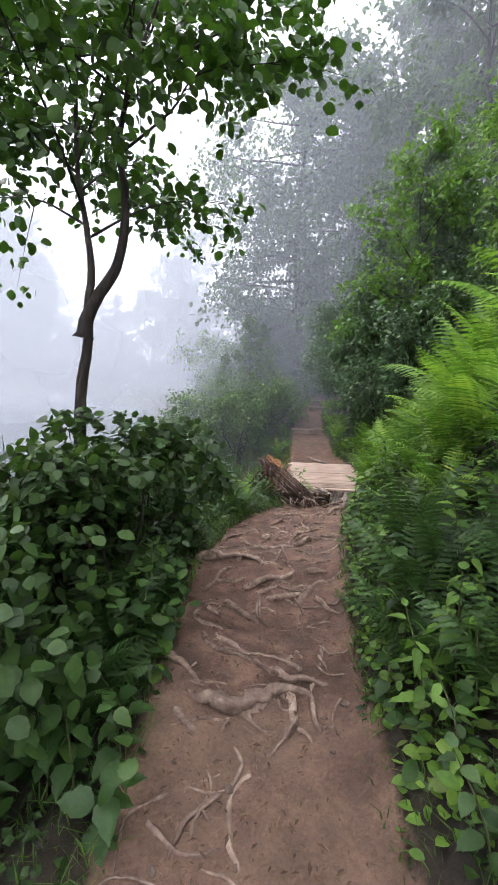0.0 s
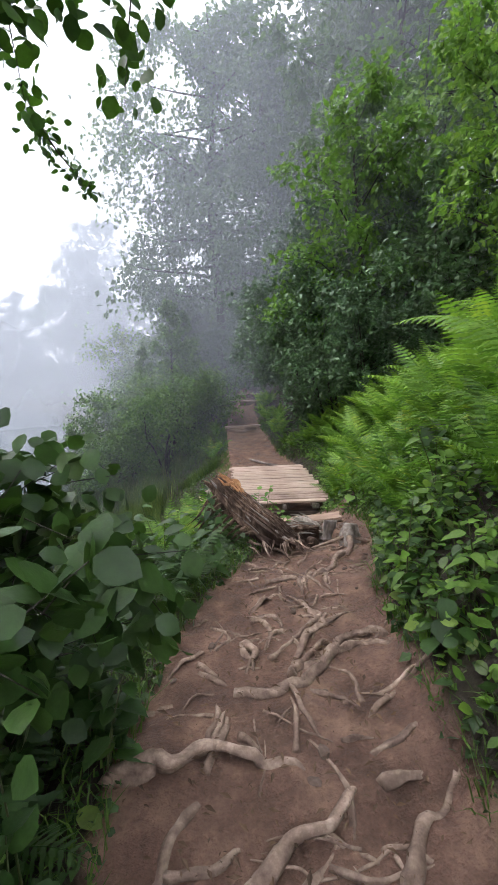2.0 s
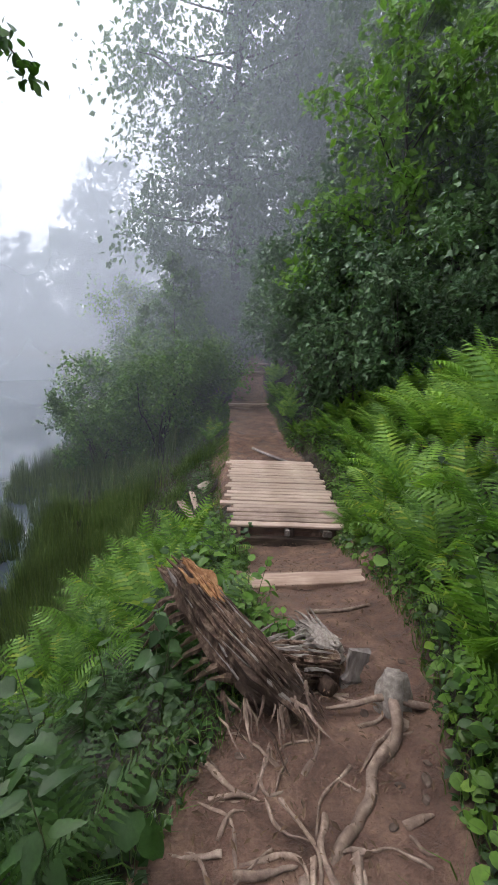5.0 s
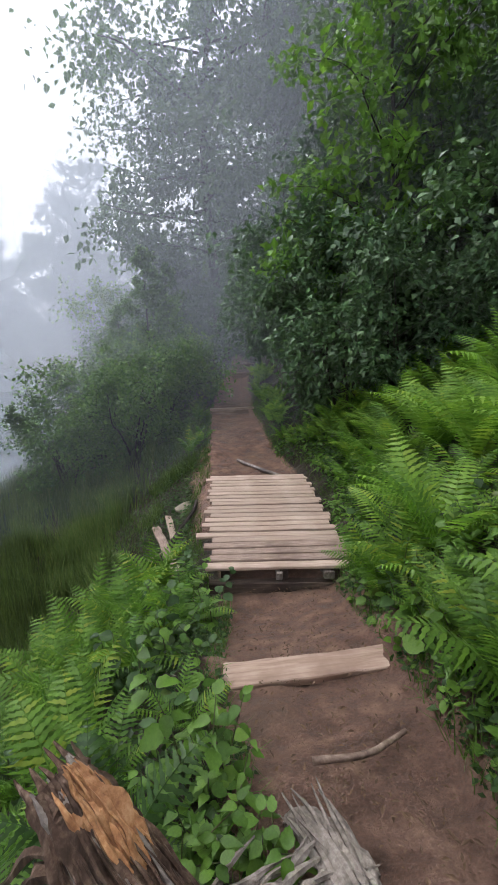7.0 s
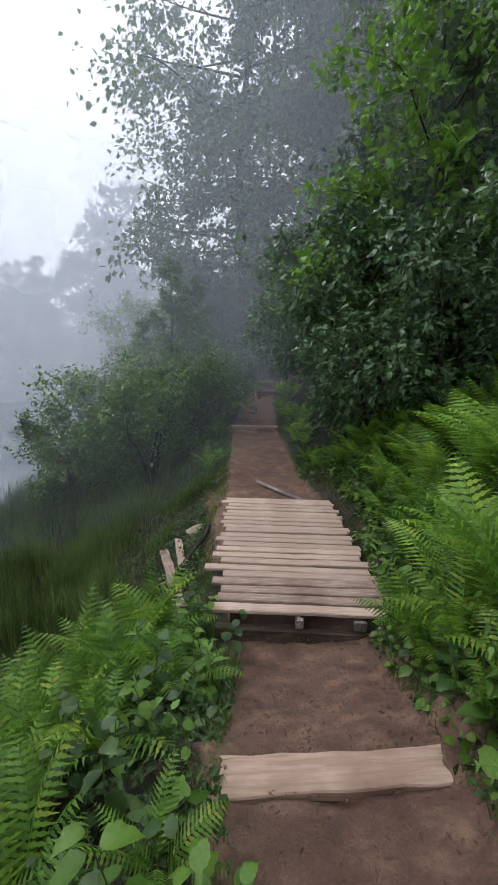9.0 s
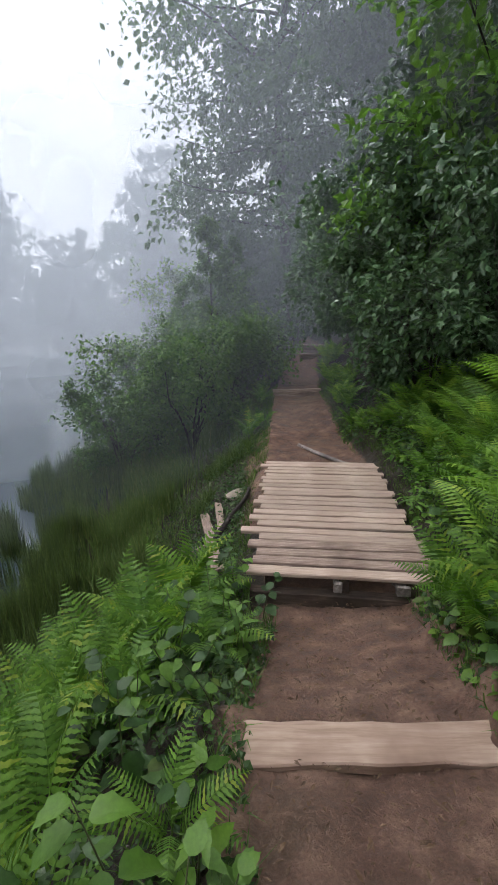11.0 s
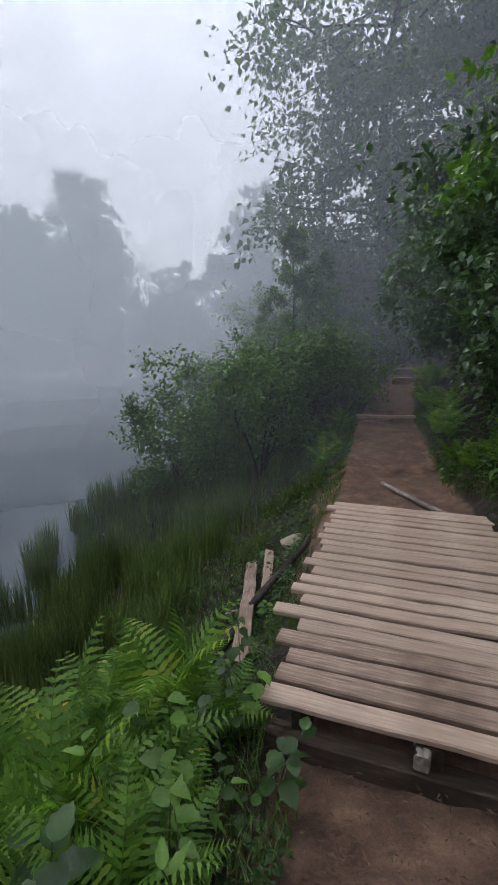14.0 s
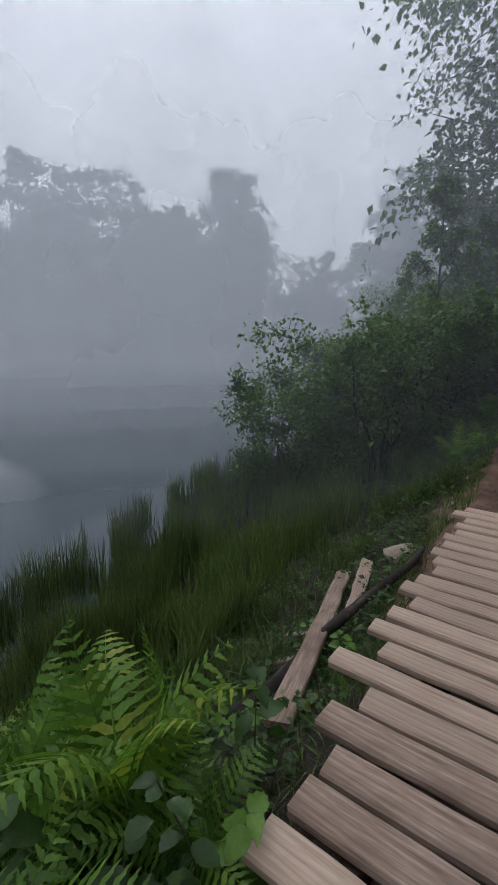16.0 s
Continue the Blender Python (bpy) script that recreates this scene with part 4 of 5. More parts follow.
# ---------------------------------------------------------------- trees and shrubs
def build_tree(name, label, height, girth, limbs, spread, first, leaf, count, mat, seed, bark=None, lean=(0.0, 0.0), droop=0.0, shape="round", group="", stems=1, twigs=7, kind_of="tree", joined=False, plain=False, ratio=0.62, crook=1.0, fine_leaf=False, spines=None):
    """A tapered trunk, limbs that fork into twigs, and leaves along the twigs."""
    rng = np.random.default_rng(seed)
    tree = tagged(new(name), label, kind_of, group)
    bark = bark or BARK
    cents, dirs, boughs = [], [], Soup()
    for st in range(stems):
        sway = rng.normal(0, 0.05, (6, 2)) * height * 0.3 * crook
        w0 = rng.random() * 6.28
        fan = 0.0 if stems == 1 else spread * 0.45
        base = np.array((math.cos(w0), math.sin(w0), 0)) * girth * (0 if stems == 1 else 2.5)
        spine = curve_points([base + np.array((sway[i, 0] * (i > 0) + lean[0] * i / 5 + math.cos(w0) * fan * (i / 5) ** 1.3, sway[i, 1] * (i > 0) + lean[1] * i / 5 + math.sin(w0) * fan * (i / 5) ** 1.3,
                                               height * i / 5 * (0.97 if st == 0 else rng.uniform(0.7, 0.95)) - (0.15 if i == 0 else 0))) for i in range(6)], 4)
        if spines:
            spine = curve_points(spines[st], 4)
        part("trunk" if stems == 1 else "stem", tube(spine, girth * (1 - 0.9 * np.linspace(0, 1, len(spine)) ** 0.9) * np.concatenate(((1.35,), np.ones(len(spine) - 1))), 10, 0.06, rng=rng).mesh("trunk", bark), tree)
        nl = max(3, limbs // stems)
        for k in range(nl):
            h = first + (0.98 - first) * ((k + rng.random() * 0.8) / nl)
            i = h * (len(spine) - 1)
            p = spine[int(i)] + (spine[min(int(i) + 1, len(spine) - 1)] - spine[int(i)]) * (i % 1)
            w = k * 2.4 + rng.normal(0, 0.4)
            q = (h - first) / (1 - first)
            prof = {"round": math.sin(math.pi * (0.18 + 0.78 * q)) ** 0.8, "cone": 1.02 - q * 0.95, "column": 0.75 + 0.25 * math.sin(math.pi * q) - 0.45 * q ** 3}[shape]
            reach = spread * prof * rng.uniform(0.75, 1.2)
            out = np.array((math.cos(w), math.sin(w), 0.0))
            rise = (0.55 - droop) * reach * rng.uniform(0.6, 1.2)
            limb = curve_points((p, p + out * reach * 0.35 + np.array((0, 0, rise * 0.6)), p + out * reach * 0.7 + np.array((*rng.normal(0, 0.08, 2) * reach, rise * 0.95)), p + out * reach + np.array((*rng.normal(0, 0.1, 2) * reach, rise * (1.0 - droop * 0.8)))), 4)
            r0 = girth * 0.34 * (1 - 0.65 * h)
            soup = tube(limb, np.linspace(r0, r0 * 0.15, len(limb)), 6, 0.08, rng=rng)
            for s in range(twigs):
                j = rng.uniform(0.25, 1.0) * (len(limb) - 1)
                a = limb[int(j)]
                tw = out * rng.uniform(0.1, 0.9) + rng.normal(0, 0.55, 3) + np.array((0, 0, 0.15 - droop))
                ln = reach * rng.uniform(0.22, 0.5)
                tw *= ln / (np.linalg.norm(tw) + 1e-9)
                b = a + tw
                sag = np.array((0, 0, -droop * ln * 0.5))
                tt = tube([a, a + tw * 0.5 - sag * 0.2, b + sag], (r0 * 0.22 + 0.002, r0 * 0.14 + 0.0015, 0.0015), 3, cap=False)
                if not plain:
                    soup.add(tt.v[0], tt.f)
                m = max(4, int(count / (nl * stems * twigs)))
                u = rng.uniform(0.1, 1.08, m)[:, None]
                cents.append(a + (b + sag - a) * u + rng.normal(0, 0.11 * ln + leaf * 0.35, (m, 3)))
                dirs.append(tw / ln * 0.6 + rng.normal(0, 0.6, (m, 3)) + np.array((0, 0, -0.25)))
            if joined:
                for chunk_v in soup.v:
                    boughs.v.append(chunk_v)
                boughs.f += [tuple(q + boughs.n for q in f) for f in soup.f]
                boughs.n += soup.n
            else:
                part("limb", soup.mesh("limb", bark), tree)
    if joined:
        part("branchwork", boughs.mesh("branchwork", bark), tree)
    c, d = np.concatenate(cents), np.concatenate(dirs)
    nrm = rng.normal(0, 0.5, c.shape) + np.array((0, 0, 1.0))
    part("crown", cloud_mesh("crown", mat, (c, d, nrm, leaf * rng.uniform(0.6, 1.25, len(c))), ratio, plain, fine_leaf), tree)
    return tree


def plant_tree(tree, x, y, turn=0.0, scale=1.0, sink=0.05):
    tree.matrix_world = pose(x, y, ground_z(x, y) - sink, 0, 0, turn) @ Matrix.Scale(scale, 4)
    return tree


def copy_tree(tree, x, y, turn, scale, sink=0.05, stretch=1.0):
    ob = copy_thing(tree, pose(x, y, ground_z(x, y) - sink, 0, 0, turn))
    ob.scale = (scale, scale, scale * stretch)
    return ob


# tall tree beside the trail, its boughs hanging toward the lake
tall = plant_tree(build_tree("tree", "tall dark broadleaf tree with drooping boughs fading into fog", 19, 0.3, 38, 4.9, 0.24, 0.27, 19000, TREE_LEAF, 11, droop=0.5, shape="column", group="forest trees", twigs=15, plain=True, ratio=0.7), 4.75, 25.5, 40)
second = plant_tree(build_tree("tree", "slender dark forest tree rising out of undergrowth", 17, 0.2, 26, 4.0, 0.2, 0.33, 9000, TREE_LEAF, 12, droop=0.15, shape="round", group="forest trees", twigs=7, joined=True, plain=True), 7.6, 25.0, 0)
woods = random.Random(9)
for wx, wy, ws in ((11, 21, 1.0), (14, 26, 1.15), (9.5, 16.5, 0.85), (13, 15, 1.0), (12.5, 10.5, 0.95), (17, 19, 1.2), (12, 37, 1.2), (10, 5.5, 0.9), (20, 12, 1.2)):
    copy_tree(second, wx, wy, woods.uniform(0, 360), ws * woods.uniform(0.92, 1.08))
bright = plant_tree(build_tree("young_tree", "bright green young broadleaf tree on the bank", 6.6, 0.075, 22, 1.9, 0.2, 0.16, 5200, BRIGHT_LEAF, 21, group="young trees", twigs=7), 5.0, 11.3, 20)
copy_tree(bright, 7.6, 9.2, 140, 1.1)
copy_tree(bright, 5.5, 7.6, 250, 0.8)
copy_tree(bright, 8.4, 13.5, 60, 1.25)
birch = plant_tree(build_tree("birch_sapling", "thin pale-barked sapling among dark shrubs", 6.5, 0.045, 14, 1.2, 0.45, 0.11, 2200, TREE_LEAF, 22, bark=BIRCH, group="young trees"), 5.2, 12.3)
copy_tree(birch, 5.9, 13.3, 90, 1.05)
lakeside = plant_tree(build_tree("young_tree", "slim young lakeside tree with small pale leaves", 5.0, 0.05, 28, 1.35, 0.12, 0.1, 7000, LAKESIDE, 23, shape="cone", group="young trees", twigs=8), 1.33, 16.4, 0)
copy_tree(lakeside, 2.3, 19.6, 100, 0.95)
copy_tree(lakeside, 0.7, 19.0, 200, 0.8)
copy_tree(lakeside, 2.6, 27.5, 60, 1.3)
copy_tree(lakeside, 6.4, 33.0, 10, 1.6)
bush = plant_tree(build_tree("shrub", "spreading green lakeside shrub leaning over the water", 2.5, 0.03, 30, 1.5, 0.1, 0.095, 8000, LAKESIDE, 24, stems=5, group="shrubs", twigs=7, kind_of="shrub", joined=True), 0.75, 14.3, 0)
for wx, wy, wt, ws in ((1.6, 15.4, 70, 0.95), (0.0, 15.2, 150, 0.9), (-0.55, 13.9, 200, 0.75), (2.2, 17.2, 220, 0.9), (0.1, 18.0, 300, 1.0), (2.4, 20.5, 10, 0.7), (3.0, 28.0, 30, 1.7), (1.4, 29.0, 140, 1.9), (5.6, 31.0, 220, 2.0), (1.0, 22.5, 90, 1.3)):
    copy_tree(bush, wx, wy, wt, ws)
wall_bush = plant_tree(build_tree("shrub", "dense dark glossy-leaved shrub at the trail's edge", 3.1, 0.035, 30, 1.55, 0.06, 0.12, 8000, SHRUB_DARK, 25, stems=6, group="shrubs", twigs=7, kind_of="shrub", joined=True), 4.35, 12.6, 0)
for wx, wy, wt, ws in ((4.45, 9.7, 40, 0.8), (4.1, 10.9, 120, 0.85), (4.9, 15.0, 80, 1.05), (5.6, 17.6, 150, 1.1), (6.2, 14.0, 30, 1.35), (6.5, 20.5, 210, 1.15), (5.4, 11.4, 290, 1.1), (7.4, 16.8, 120, 1.5), (7.0, 11.6, 10, 1.4), (6.2, 9.2, 60, 1.05), (8.6, 10.0, 170, 1.4), (8.3, 7.2, 240, 1.2), (6.6, 24, 20, 1.2), (8.5, 21, 95, 1.5), (5.3, 24.6, 30, 0.9), (4.2, 26.0, 100, 1.2), (6.4, 27.5, 250, 1.5), (3.2, 24.5, 200, 0.85), (5.0, 30.0, 10, 1.9), (7.6, 31.0, 70, 2.0)):
    copy_tree(wall_bush, wx, wy, wt, ws)

# crooked alder over the lake bank and its leafy undergrowth
ALDER = Vector((-1.1, 3.45, ground_z(-1.1, 3.45) - 0.05))
ALDER_STEMS = [[np.array(p) - np.array(ALDER) for p in line] for line in (
    ((-1.12, 3.45, ALDER.z - 0.1), (-1.1, 3.44, 1.3), (-1.06, 3.45, 2.1), (-1.0, 3.45, 2.44), (-0.98, 3.46, 2.73), (-0.95, 3.45, 2.93), (-0.97, 3.45, 3.2), (-1.02, 3.5, 3.6), (-1.0, 3.6, 4.3), (-0.85, 3.75, 5.0)),
    ((-1.02, 3.44, 2.5), (-0.99, 3.44, 2.63), (-0.9, 3.42, 2.78), (-0.79, 3.42, 2.94), (-0.73, 3.43, 3.17), (-0.72, 3.45, 3.43), (-0.75, 3.47, 3.7), (-0.66, 3.5, 4.1), (-0.5, 3.6, 4.6), (-0.3, 3.7, 5.1)))]
alder = build_tree("alder_tree", "crooked dark forked alder leaning over the trail with round leaves", 5.2, 0.05, 24, 1.5, 0.62, 0.075, 6200, SHRUB, 33, stems=2, droop=0.12, group="trees on the lake bank", twigs=8, ratio=0.85, fine_leaf=True, spines=ALDER_STEMS)
alder.location = ALDER
hazel = plant_tree(build_tree("shrub", "leafy hazel-like shrub with broad round leaves on the bank", 1.4, 0.012, 24, 0.55, 0.12, 0.075, 2000, HAZEL, 32, stems=6, group="shrubs", twigs=6, kind_of="shrub", ratio=0.85, fine_leaf=True, joined=True), -0.98, 2.75, 0)
for wx, wy, wt, ws in ((-0.62, 3.2, 75, 0.82), (-0.72, 2.6, 330, 0.8), (-0.6, 3.75, 160, 0.5), (-1.3, 2.0, 60, 1.05), (-1.55, 3.2, 120, 1.35), (-1.05, 3.25, 200, 0.9), (-1.75, 2.4, 280, 1.4), (-1.2, 3.9, 20, 1.05), (-2.1, 3.9, 80, 1.1), (-1.45, 1.1, 140, 0.85), (-1.9, 1.3, 300, 1.3), (-2.2, 5.0, 10, 0.9)):
    copy_tree(hazel, wx, wy, wt, ws)

# one thin twig of the alder that hangs low over the path
twig_rng = np.random.default_rng(61)
twig_line = curve_points([np.array(p) - np.array(ALDER) for p in ((-0.28, 7.02, 3.89), (-0.44, 6.95, 4.03), (-0.59, 6.85, 4.2), (-0.68, 6.76, 4.36), (-0.77, 6.64, 4.54))], 6)
part("hanging_twig", tube(twig_line, np.linspace(0.003, 0.012, len(twig_line)), 5, cap=False).mesh("hanging_twig", BARK), alder)
twig_n = 150
twig_at = twig_line[(twig_rng.random(twig_n) ** 1.2 * (len(twig_line) - 1)).astype(int)] + twig_rng.normal(0, 0.055, (twig_n, 3))
part("twig_foliage", cloud_mesh("twig_foliage", SHRUB, (twig_at, twig_rng.normal(0, 0.6, (twig_n, 3)) + np.array((0, 0, -0.4)), twig_rng.normal(0, 0.5, (twig_n, 3)) + np.array((0, 0, 1.0)), twig_rng.uniform(0.05, 0.09, twig_n)), 0.8, False, True), alder)

# far shore
spruce = build_tree("conifer", "tall conifer on the far shore dim in fog", 26, 0.32, 44, 5.2, 0.08, 0.85, 2400, CONIFER, 41, droop=0.35, shape="column", group="far shore trees", twigs=5, joined=True, plain=True)
plant_tree(spruce, -26, 69)
broad = build_tree("far_tree", "broad tree on the far shore dim in fog", 20, 0.3, 34, 6.0, 0.08, 0.9, 2400, TREE_LEAF, 42, group="far shore trees", twigs=5, joined=True, plain=True)
plant_tree(broad, -35, 70)
thicket = build_tree("far_shrub", "rounded shrub at the far waterline dim in fog", 3.0, 0.05, 18, 2.2, 0.06, 0.4, 700, TREE_LEAF, 43, stems=4, group="far shore shrubs", twigs=4, kind_of="shrub", joined=True, plain=True)
plant_tree(thicket, -20, 66.5)
far_rng = random.Random(4)


def far_shore_y(x):
    return 65 - 0.0045 * max(0, -x - 25) ** 2


for k in range(40):
    fx = 4 - 3.0 * k + far_rng.uniform(-1, 1)
    dip = 0.52 if -22 < fx < -9 else 0.8 if fx > -9 else 0.85 if -34 < fx < -29 else 1.0
    copy_tree(spruce if far_rng.random() < 0.3 else broad, fx, far_shore_y(fx) + far_rng.uniform(2, 9), far_rng.uniform(0, 360), dip * far_rng.uniform(0.72, 0.95) * (1.15 if fx < -38 else 1.0))
for fx, fs in ((-26.8, 1.0), (-24.0, 0.78), (-13, 0.55), (-44, 1.05), (-50, 1.1), (-57, 1.2), (-5, 0.75), (-1.5, 0.9), (-16, 0.5)):
    copy_tree(spruce, fx, far_shore_y(fx) + 3, fx * 37, fs)
for k in range(38):
    fx = -2 - 2.9 * k
    copy_tree(thicket, fx, far_shore_y(fx) + 1.5, k * 50, far_rng.uniform(0.7, 1.4))
build_stone(-25, 64.2, 1.9, 0.75, "large pale boulder on the far shore at the water", 91)


# ---------------------------------------------------------------- ferns and herbs
FRONDS = [frond_mesh("frond", FERN, 0.75, 18, 100 + k, 0.8 + 0.35 * k, 0.2 + 0.02 * k) for k in range(4)]
FRONDS_SHADED = [frond_mesh("frond", FERN_SHADED, 0.75, 18, 120 + k, 0.8 + 0.35 * k, 0.2 + 0.02 * k) for k in range(3)]
FRONDS_PALE = [frond_mesh("frond", FERN_PALE, 0.9, 20, 110 + k, 0.9 + 0.3 * k, 0.24) for k in range(3)]


def build_fern(x, y, size, seed, pale=False, count=0, upright=0.0, shade_toned=False):
    r = random.Random(seed)
    fern = tagged(new("fern"), "tall pale green bracken fern on the slope" if pale else "dark green fern beside the trail with shade put into its colour" if shade_toned else "lush green fern with arching toothed fronds", "fern", "ferns")
    fern.matrix_world = pose(x, y, ground_z(x, y) - 0.02, 0, 0, r.uniform(0, 360))
    n = count or r.randint(6, 9)
    for k in range(n):
        me = r.choice(FRONDS_PALE if pale else FRONDS_SHADED if shade_toned else FRONDS)
        part("frond", me, fern, pose(0, 0, 0, 0, 0, 360 * k / n + r.uniform(-20, 20)) @ pose(0, 0, 0, r.uniform(-14, 14) + upright, r.uniform(-14, 14), 0) @ Matrix.Scale(size * r.uniform(0.7, 1.15), 4))
    return fern


def herb_leaf(name, mat, kind, length, width):
    out = []
    for k in range(3):
        soup = Soup()
        leaf_shape(soup, np.zeros(3), np.array((0, 1.0, 0)), np.array((0, 0, 1.0)), length, width, 0.15 + 0.18 * k, kind, 0.12 + 0.12 * k)
        out.append(soup.mesh(name, mat))
    return out


OVAL, LANCE = herb_leaf("leaf", HERB, "oval", 0.1, 0.075), herb_leaf("leaf", HERB, "lance", 0.12, 0.05)
NET_OVAL, NET_LANCE = herb_leaf("leaf", NETTLE, "oval", 0.1, 0.07), herb_leaf("leaf", NETTLE, "lance", 0.12, 0.055)
ROUND, BRIGHT_ROUND = herb_leaf("leaf", HERB, "round", 0.1, 0.1), herb_leaf("leaf", BRIGHT_LEAF, "round", 0.09, 0.085)
BROAD_OVAL = herb_leaf("leaf", HERB, "oval", 0.13, 0.1)


def build_herb(x, y, height, leaves, pairs, seed, label, size=1.0, lean=0.12, name="herb_plant"):
    """A stalk with opposite pairs of leaves."""
    r = random.Random(seed)
    plant = tagged(new(name), label, "plant", "undergrowth plants")
    plant.matrix_world = pose(x, y, ground_z(x, y) - 0.02, 0, 0, r.uniform(0, 360))
    tip = (r.uniform(-lean, lean), r.uniform(-lean, lean), height)
    pts = curve_points(((0, 0, 0), (tip[0] * 0.3, tip[1] * 0.3, height * 0.5), tip), 5)
    part("stalk", tube(pts, np.linspace(0.004, 0.0015, len(pts)), 5, cap=False).mesh("stalk", STEM), plant)
    for k in range(pairs):
        q = 0.25 + 0.75 * (k + 0.5) / pairs
        p = pts[int(q * (len(pts) - 1))]
        s = size * (1.15 - 0.5 * q) * r.uniform(0.8, 1.2)
        for e in (0, 180):
            part("leaf", r.choice(leaves), plant, Matrix.Translation(p) @ pose(0, 0, 0, 0, 0, k * 90 + e + r.uniform(-25, 25)) @ pose(0, 0.015 * s, 0, r.uniform(-30, 25), r.uniform(-25, 25), 0) @ Matrix.Scale(s, 4))
    part("leaf", r.choice(leaves), plant, Matrix.Translation(pts[-1]) @ pose(0, 0, 0, 20, 0, r.uniform(0, 360)) @ Matrix.Scale(size * 0.6, 4))
    return plant


def build_rosette(x, y, count, leaves, size, stalk, seed, label):
    """Broad leaves, each on its own stalk from the ground."""
    r = random.Random(seed)
    plant = tagged(new("broadleaf_plant"), label, "plant", "undergrowth plants")
    plant.matrix_world = pose(x, y, ground_z(x, y) - 0.01, 0, 0, r.uniform(0, 360))
    for k in range(count):
        w = 360 * k / count + r.uniform(-25, 25)
        h = stalk * r.uniform(0.5, 1.1)
        a = radians(w)
        out = np.array((-math.sin(a), math.cos(a), 0)) * stalk * r.uniform(0.3, 0.8)
        pts = curve_points(((0, 0, 0), out * 0.4 + np.array((0, 0, h * 0.7)), out + np.array((0, 0, h))), 4)
        st = part("stalk", tube(pts, np.linspace(0.004, 0.0025, len(pts)), 5, cap=False).mesh("stalk", STEM), plant)
        part("leaf", r.choice(leaves), st, Matrix.Translation(pts[-1]) @ pose(0, 0, 0, 0, 0, w) @ pose(0, -0.2 * 0.1 * size, 0, r.uniform(-25, 15), r.uniform(-15, 15), 0) @ Matrix.Scale(size * r.uniform(0.7, 1.2), 4))
    return plant


scatter = random.Random(31)
# lake side: ferns in the shade-darkened green, and herbs, along the first stretch
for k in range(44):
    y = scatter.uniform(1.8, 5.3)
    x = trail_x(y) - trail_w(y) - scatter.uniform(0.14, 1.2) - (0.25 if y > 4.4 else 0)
    build_fern(x, y, scatter.uniform(0.45, 0.8), 200 + k, shade_toned=True)
for k in range(90):
    y = scatter.uniform(1.3, 5.2)
    x = trail_x(y) - trail_w(y) - 0.05 - abs(scatter.gauss(0, 0.55)) - (0.3 if y > 4.4 else 0)
    kind = scatter.choice((OVAL, LANCE, ROUND, BROAD_OVAL, OVAL))
    build_herb(x, y, scatter.uniform(0.2, 0.55), kind, scatter.randint(3, 5), 300 + k, "leafy green herb in the undergrowth beside the trail", scatter.uniform(0.7, 1.15))
for k in range(6):
    build_herb(-0.42 - 0.12 * scatter.random(), 2.1 + 0.16 * k, scatter.uniform(0.2, 0.42), BRIGHT_ROUND, 4, 450 + k, "sprig of bright yellow-green round leaves over the trail", 1.0)
# lake side by the stump and bridge
for k in range(36):
    y = scatter.uniform(5.5, 8.3)
    off = scatter.uniform(0.2, 1.5)
    x = trail_x(y) - trail_w(y) - off - max(0, y - 7.4) * 0.35
    build_fern(x, y, min(scatter.uniform(0.6, 0.95), 0.42 + 0.5 * off), 2500 + k)
for k in range(48):
    y = scatter.uniform(5.4, 8.2)
    x = trail_x(y) - trail_w(y) - 0.1 - abs(scatter.gauss(0, 0.6)) - max(0, y - 7.4) * 0.35
    build_herb(x, y, scatter.uniform(0.15, 0.5), scatter.choice((NET_OVAL, NET_LANCE, BROAD_OVAL, OVAL)), scatter.randint(3, 5), 560 + k, "leafy green herb beside the stump and bridge", scatter.uniform(0.7, 1.2))
build_fern(2.42, 6.35, 1.05, 489, True, 9)
build_fern(2.75, 5.7, 1.1, 488, True, 9)
build_fern(0.83, 7.75, 0.95, 491, count=5, upright=18)
build_fern(0.45, 7.6, 0.85, 492, count=8, upright=8)
build_fern(0.12, 7.35, 0.85, 493, count=8)
for k in range(12):
    build_fern(scatter.uniform(-0.6, 0.75), scatter.uniform(6.6, 8.3), scatter.uniform(0.65, 0.95), 2600 + k)
for k in range(14):
    y = scatter.uniform(7.7, 9.4)
    build_herb(trail_x(y) - 1.0 - scatter.uniform(0.0, 0.5), y, scatter.uniform(0.12, 0.28), NET_OVAL, 4, 2650 + k, "fresh green herb beside the bridge planks", 0.75)
build_fern(0.5, 6.9, 0.8, 494, count=8)
build_fern(0.7, 7.95, 1.1, 495, count=6, upright=22)
build_fern(0.4, 7.85, 1.05, 496, count=6, upright=20)
for fx, fy, fs in ((0.62, 7.15, 0.9), (0.3, 6.75, 0.95), (0.75, 7.45, 0.75), (0.1, 7.0, 0.9), (0.55, 6.55, 0.8), (0.2, 7.5, 1.0)):
    build_fern(fx, fy, fs, 2700 + int(100 * fx), count=7, upright=10)
for k in range(9):
    build_herb(0.66 + 0.4 * scatter.random(), 5.1 + 0.12 * scatter.random(), 0.17 + 0.05 * scatter.random(), NET_OVAL, 4, 640 + k, "trailing green bramble growing over the log", 0.75)
for k in range(12):
    build_herb(0.55 + 0.45 * scatter.random(), 5.22 + 0.3 * scatter.random(), 0.16 + 0.1 * scatter.random(), scatter.choice((NET_OVAL, NET_LANCE)), 4, 670 + k, "green bramble sprig behind the log", 0.7)
flower = build_herb(0.55, 7.35, 0.6, OVAL, 2, 660, "single yellow flower on a green stalk", 0.5, 0.05, "wildflower")
fl = Soup()
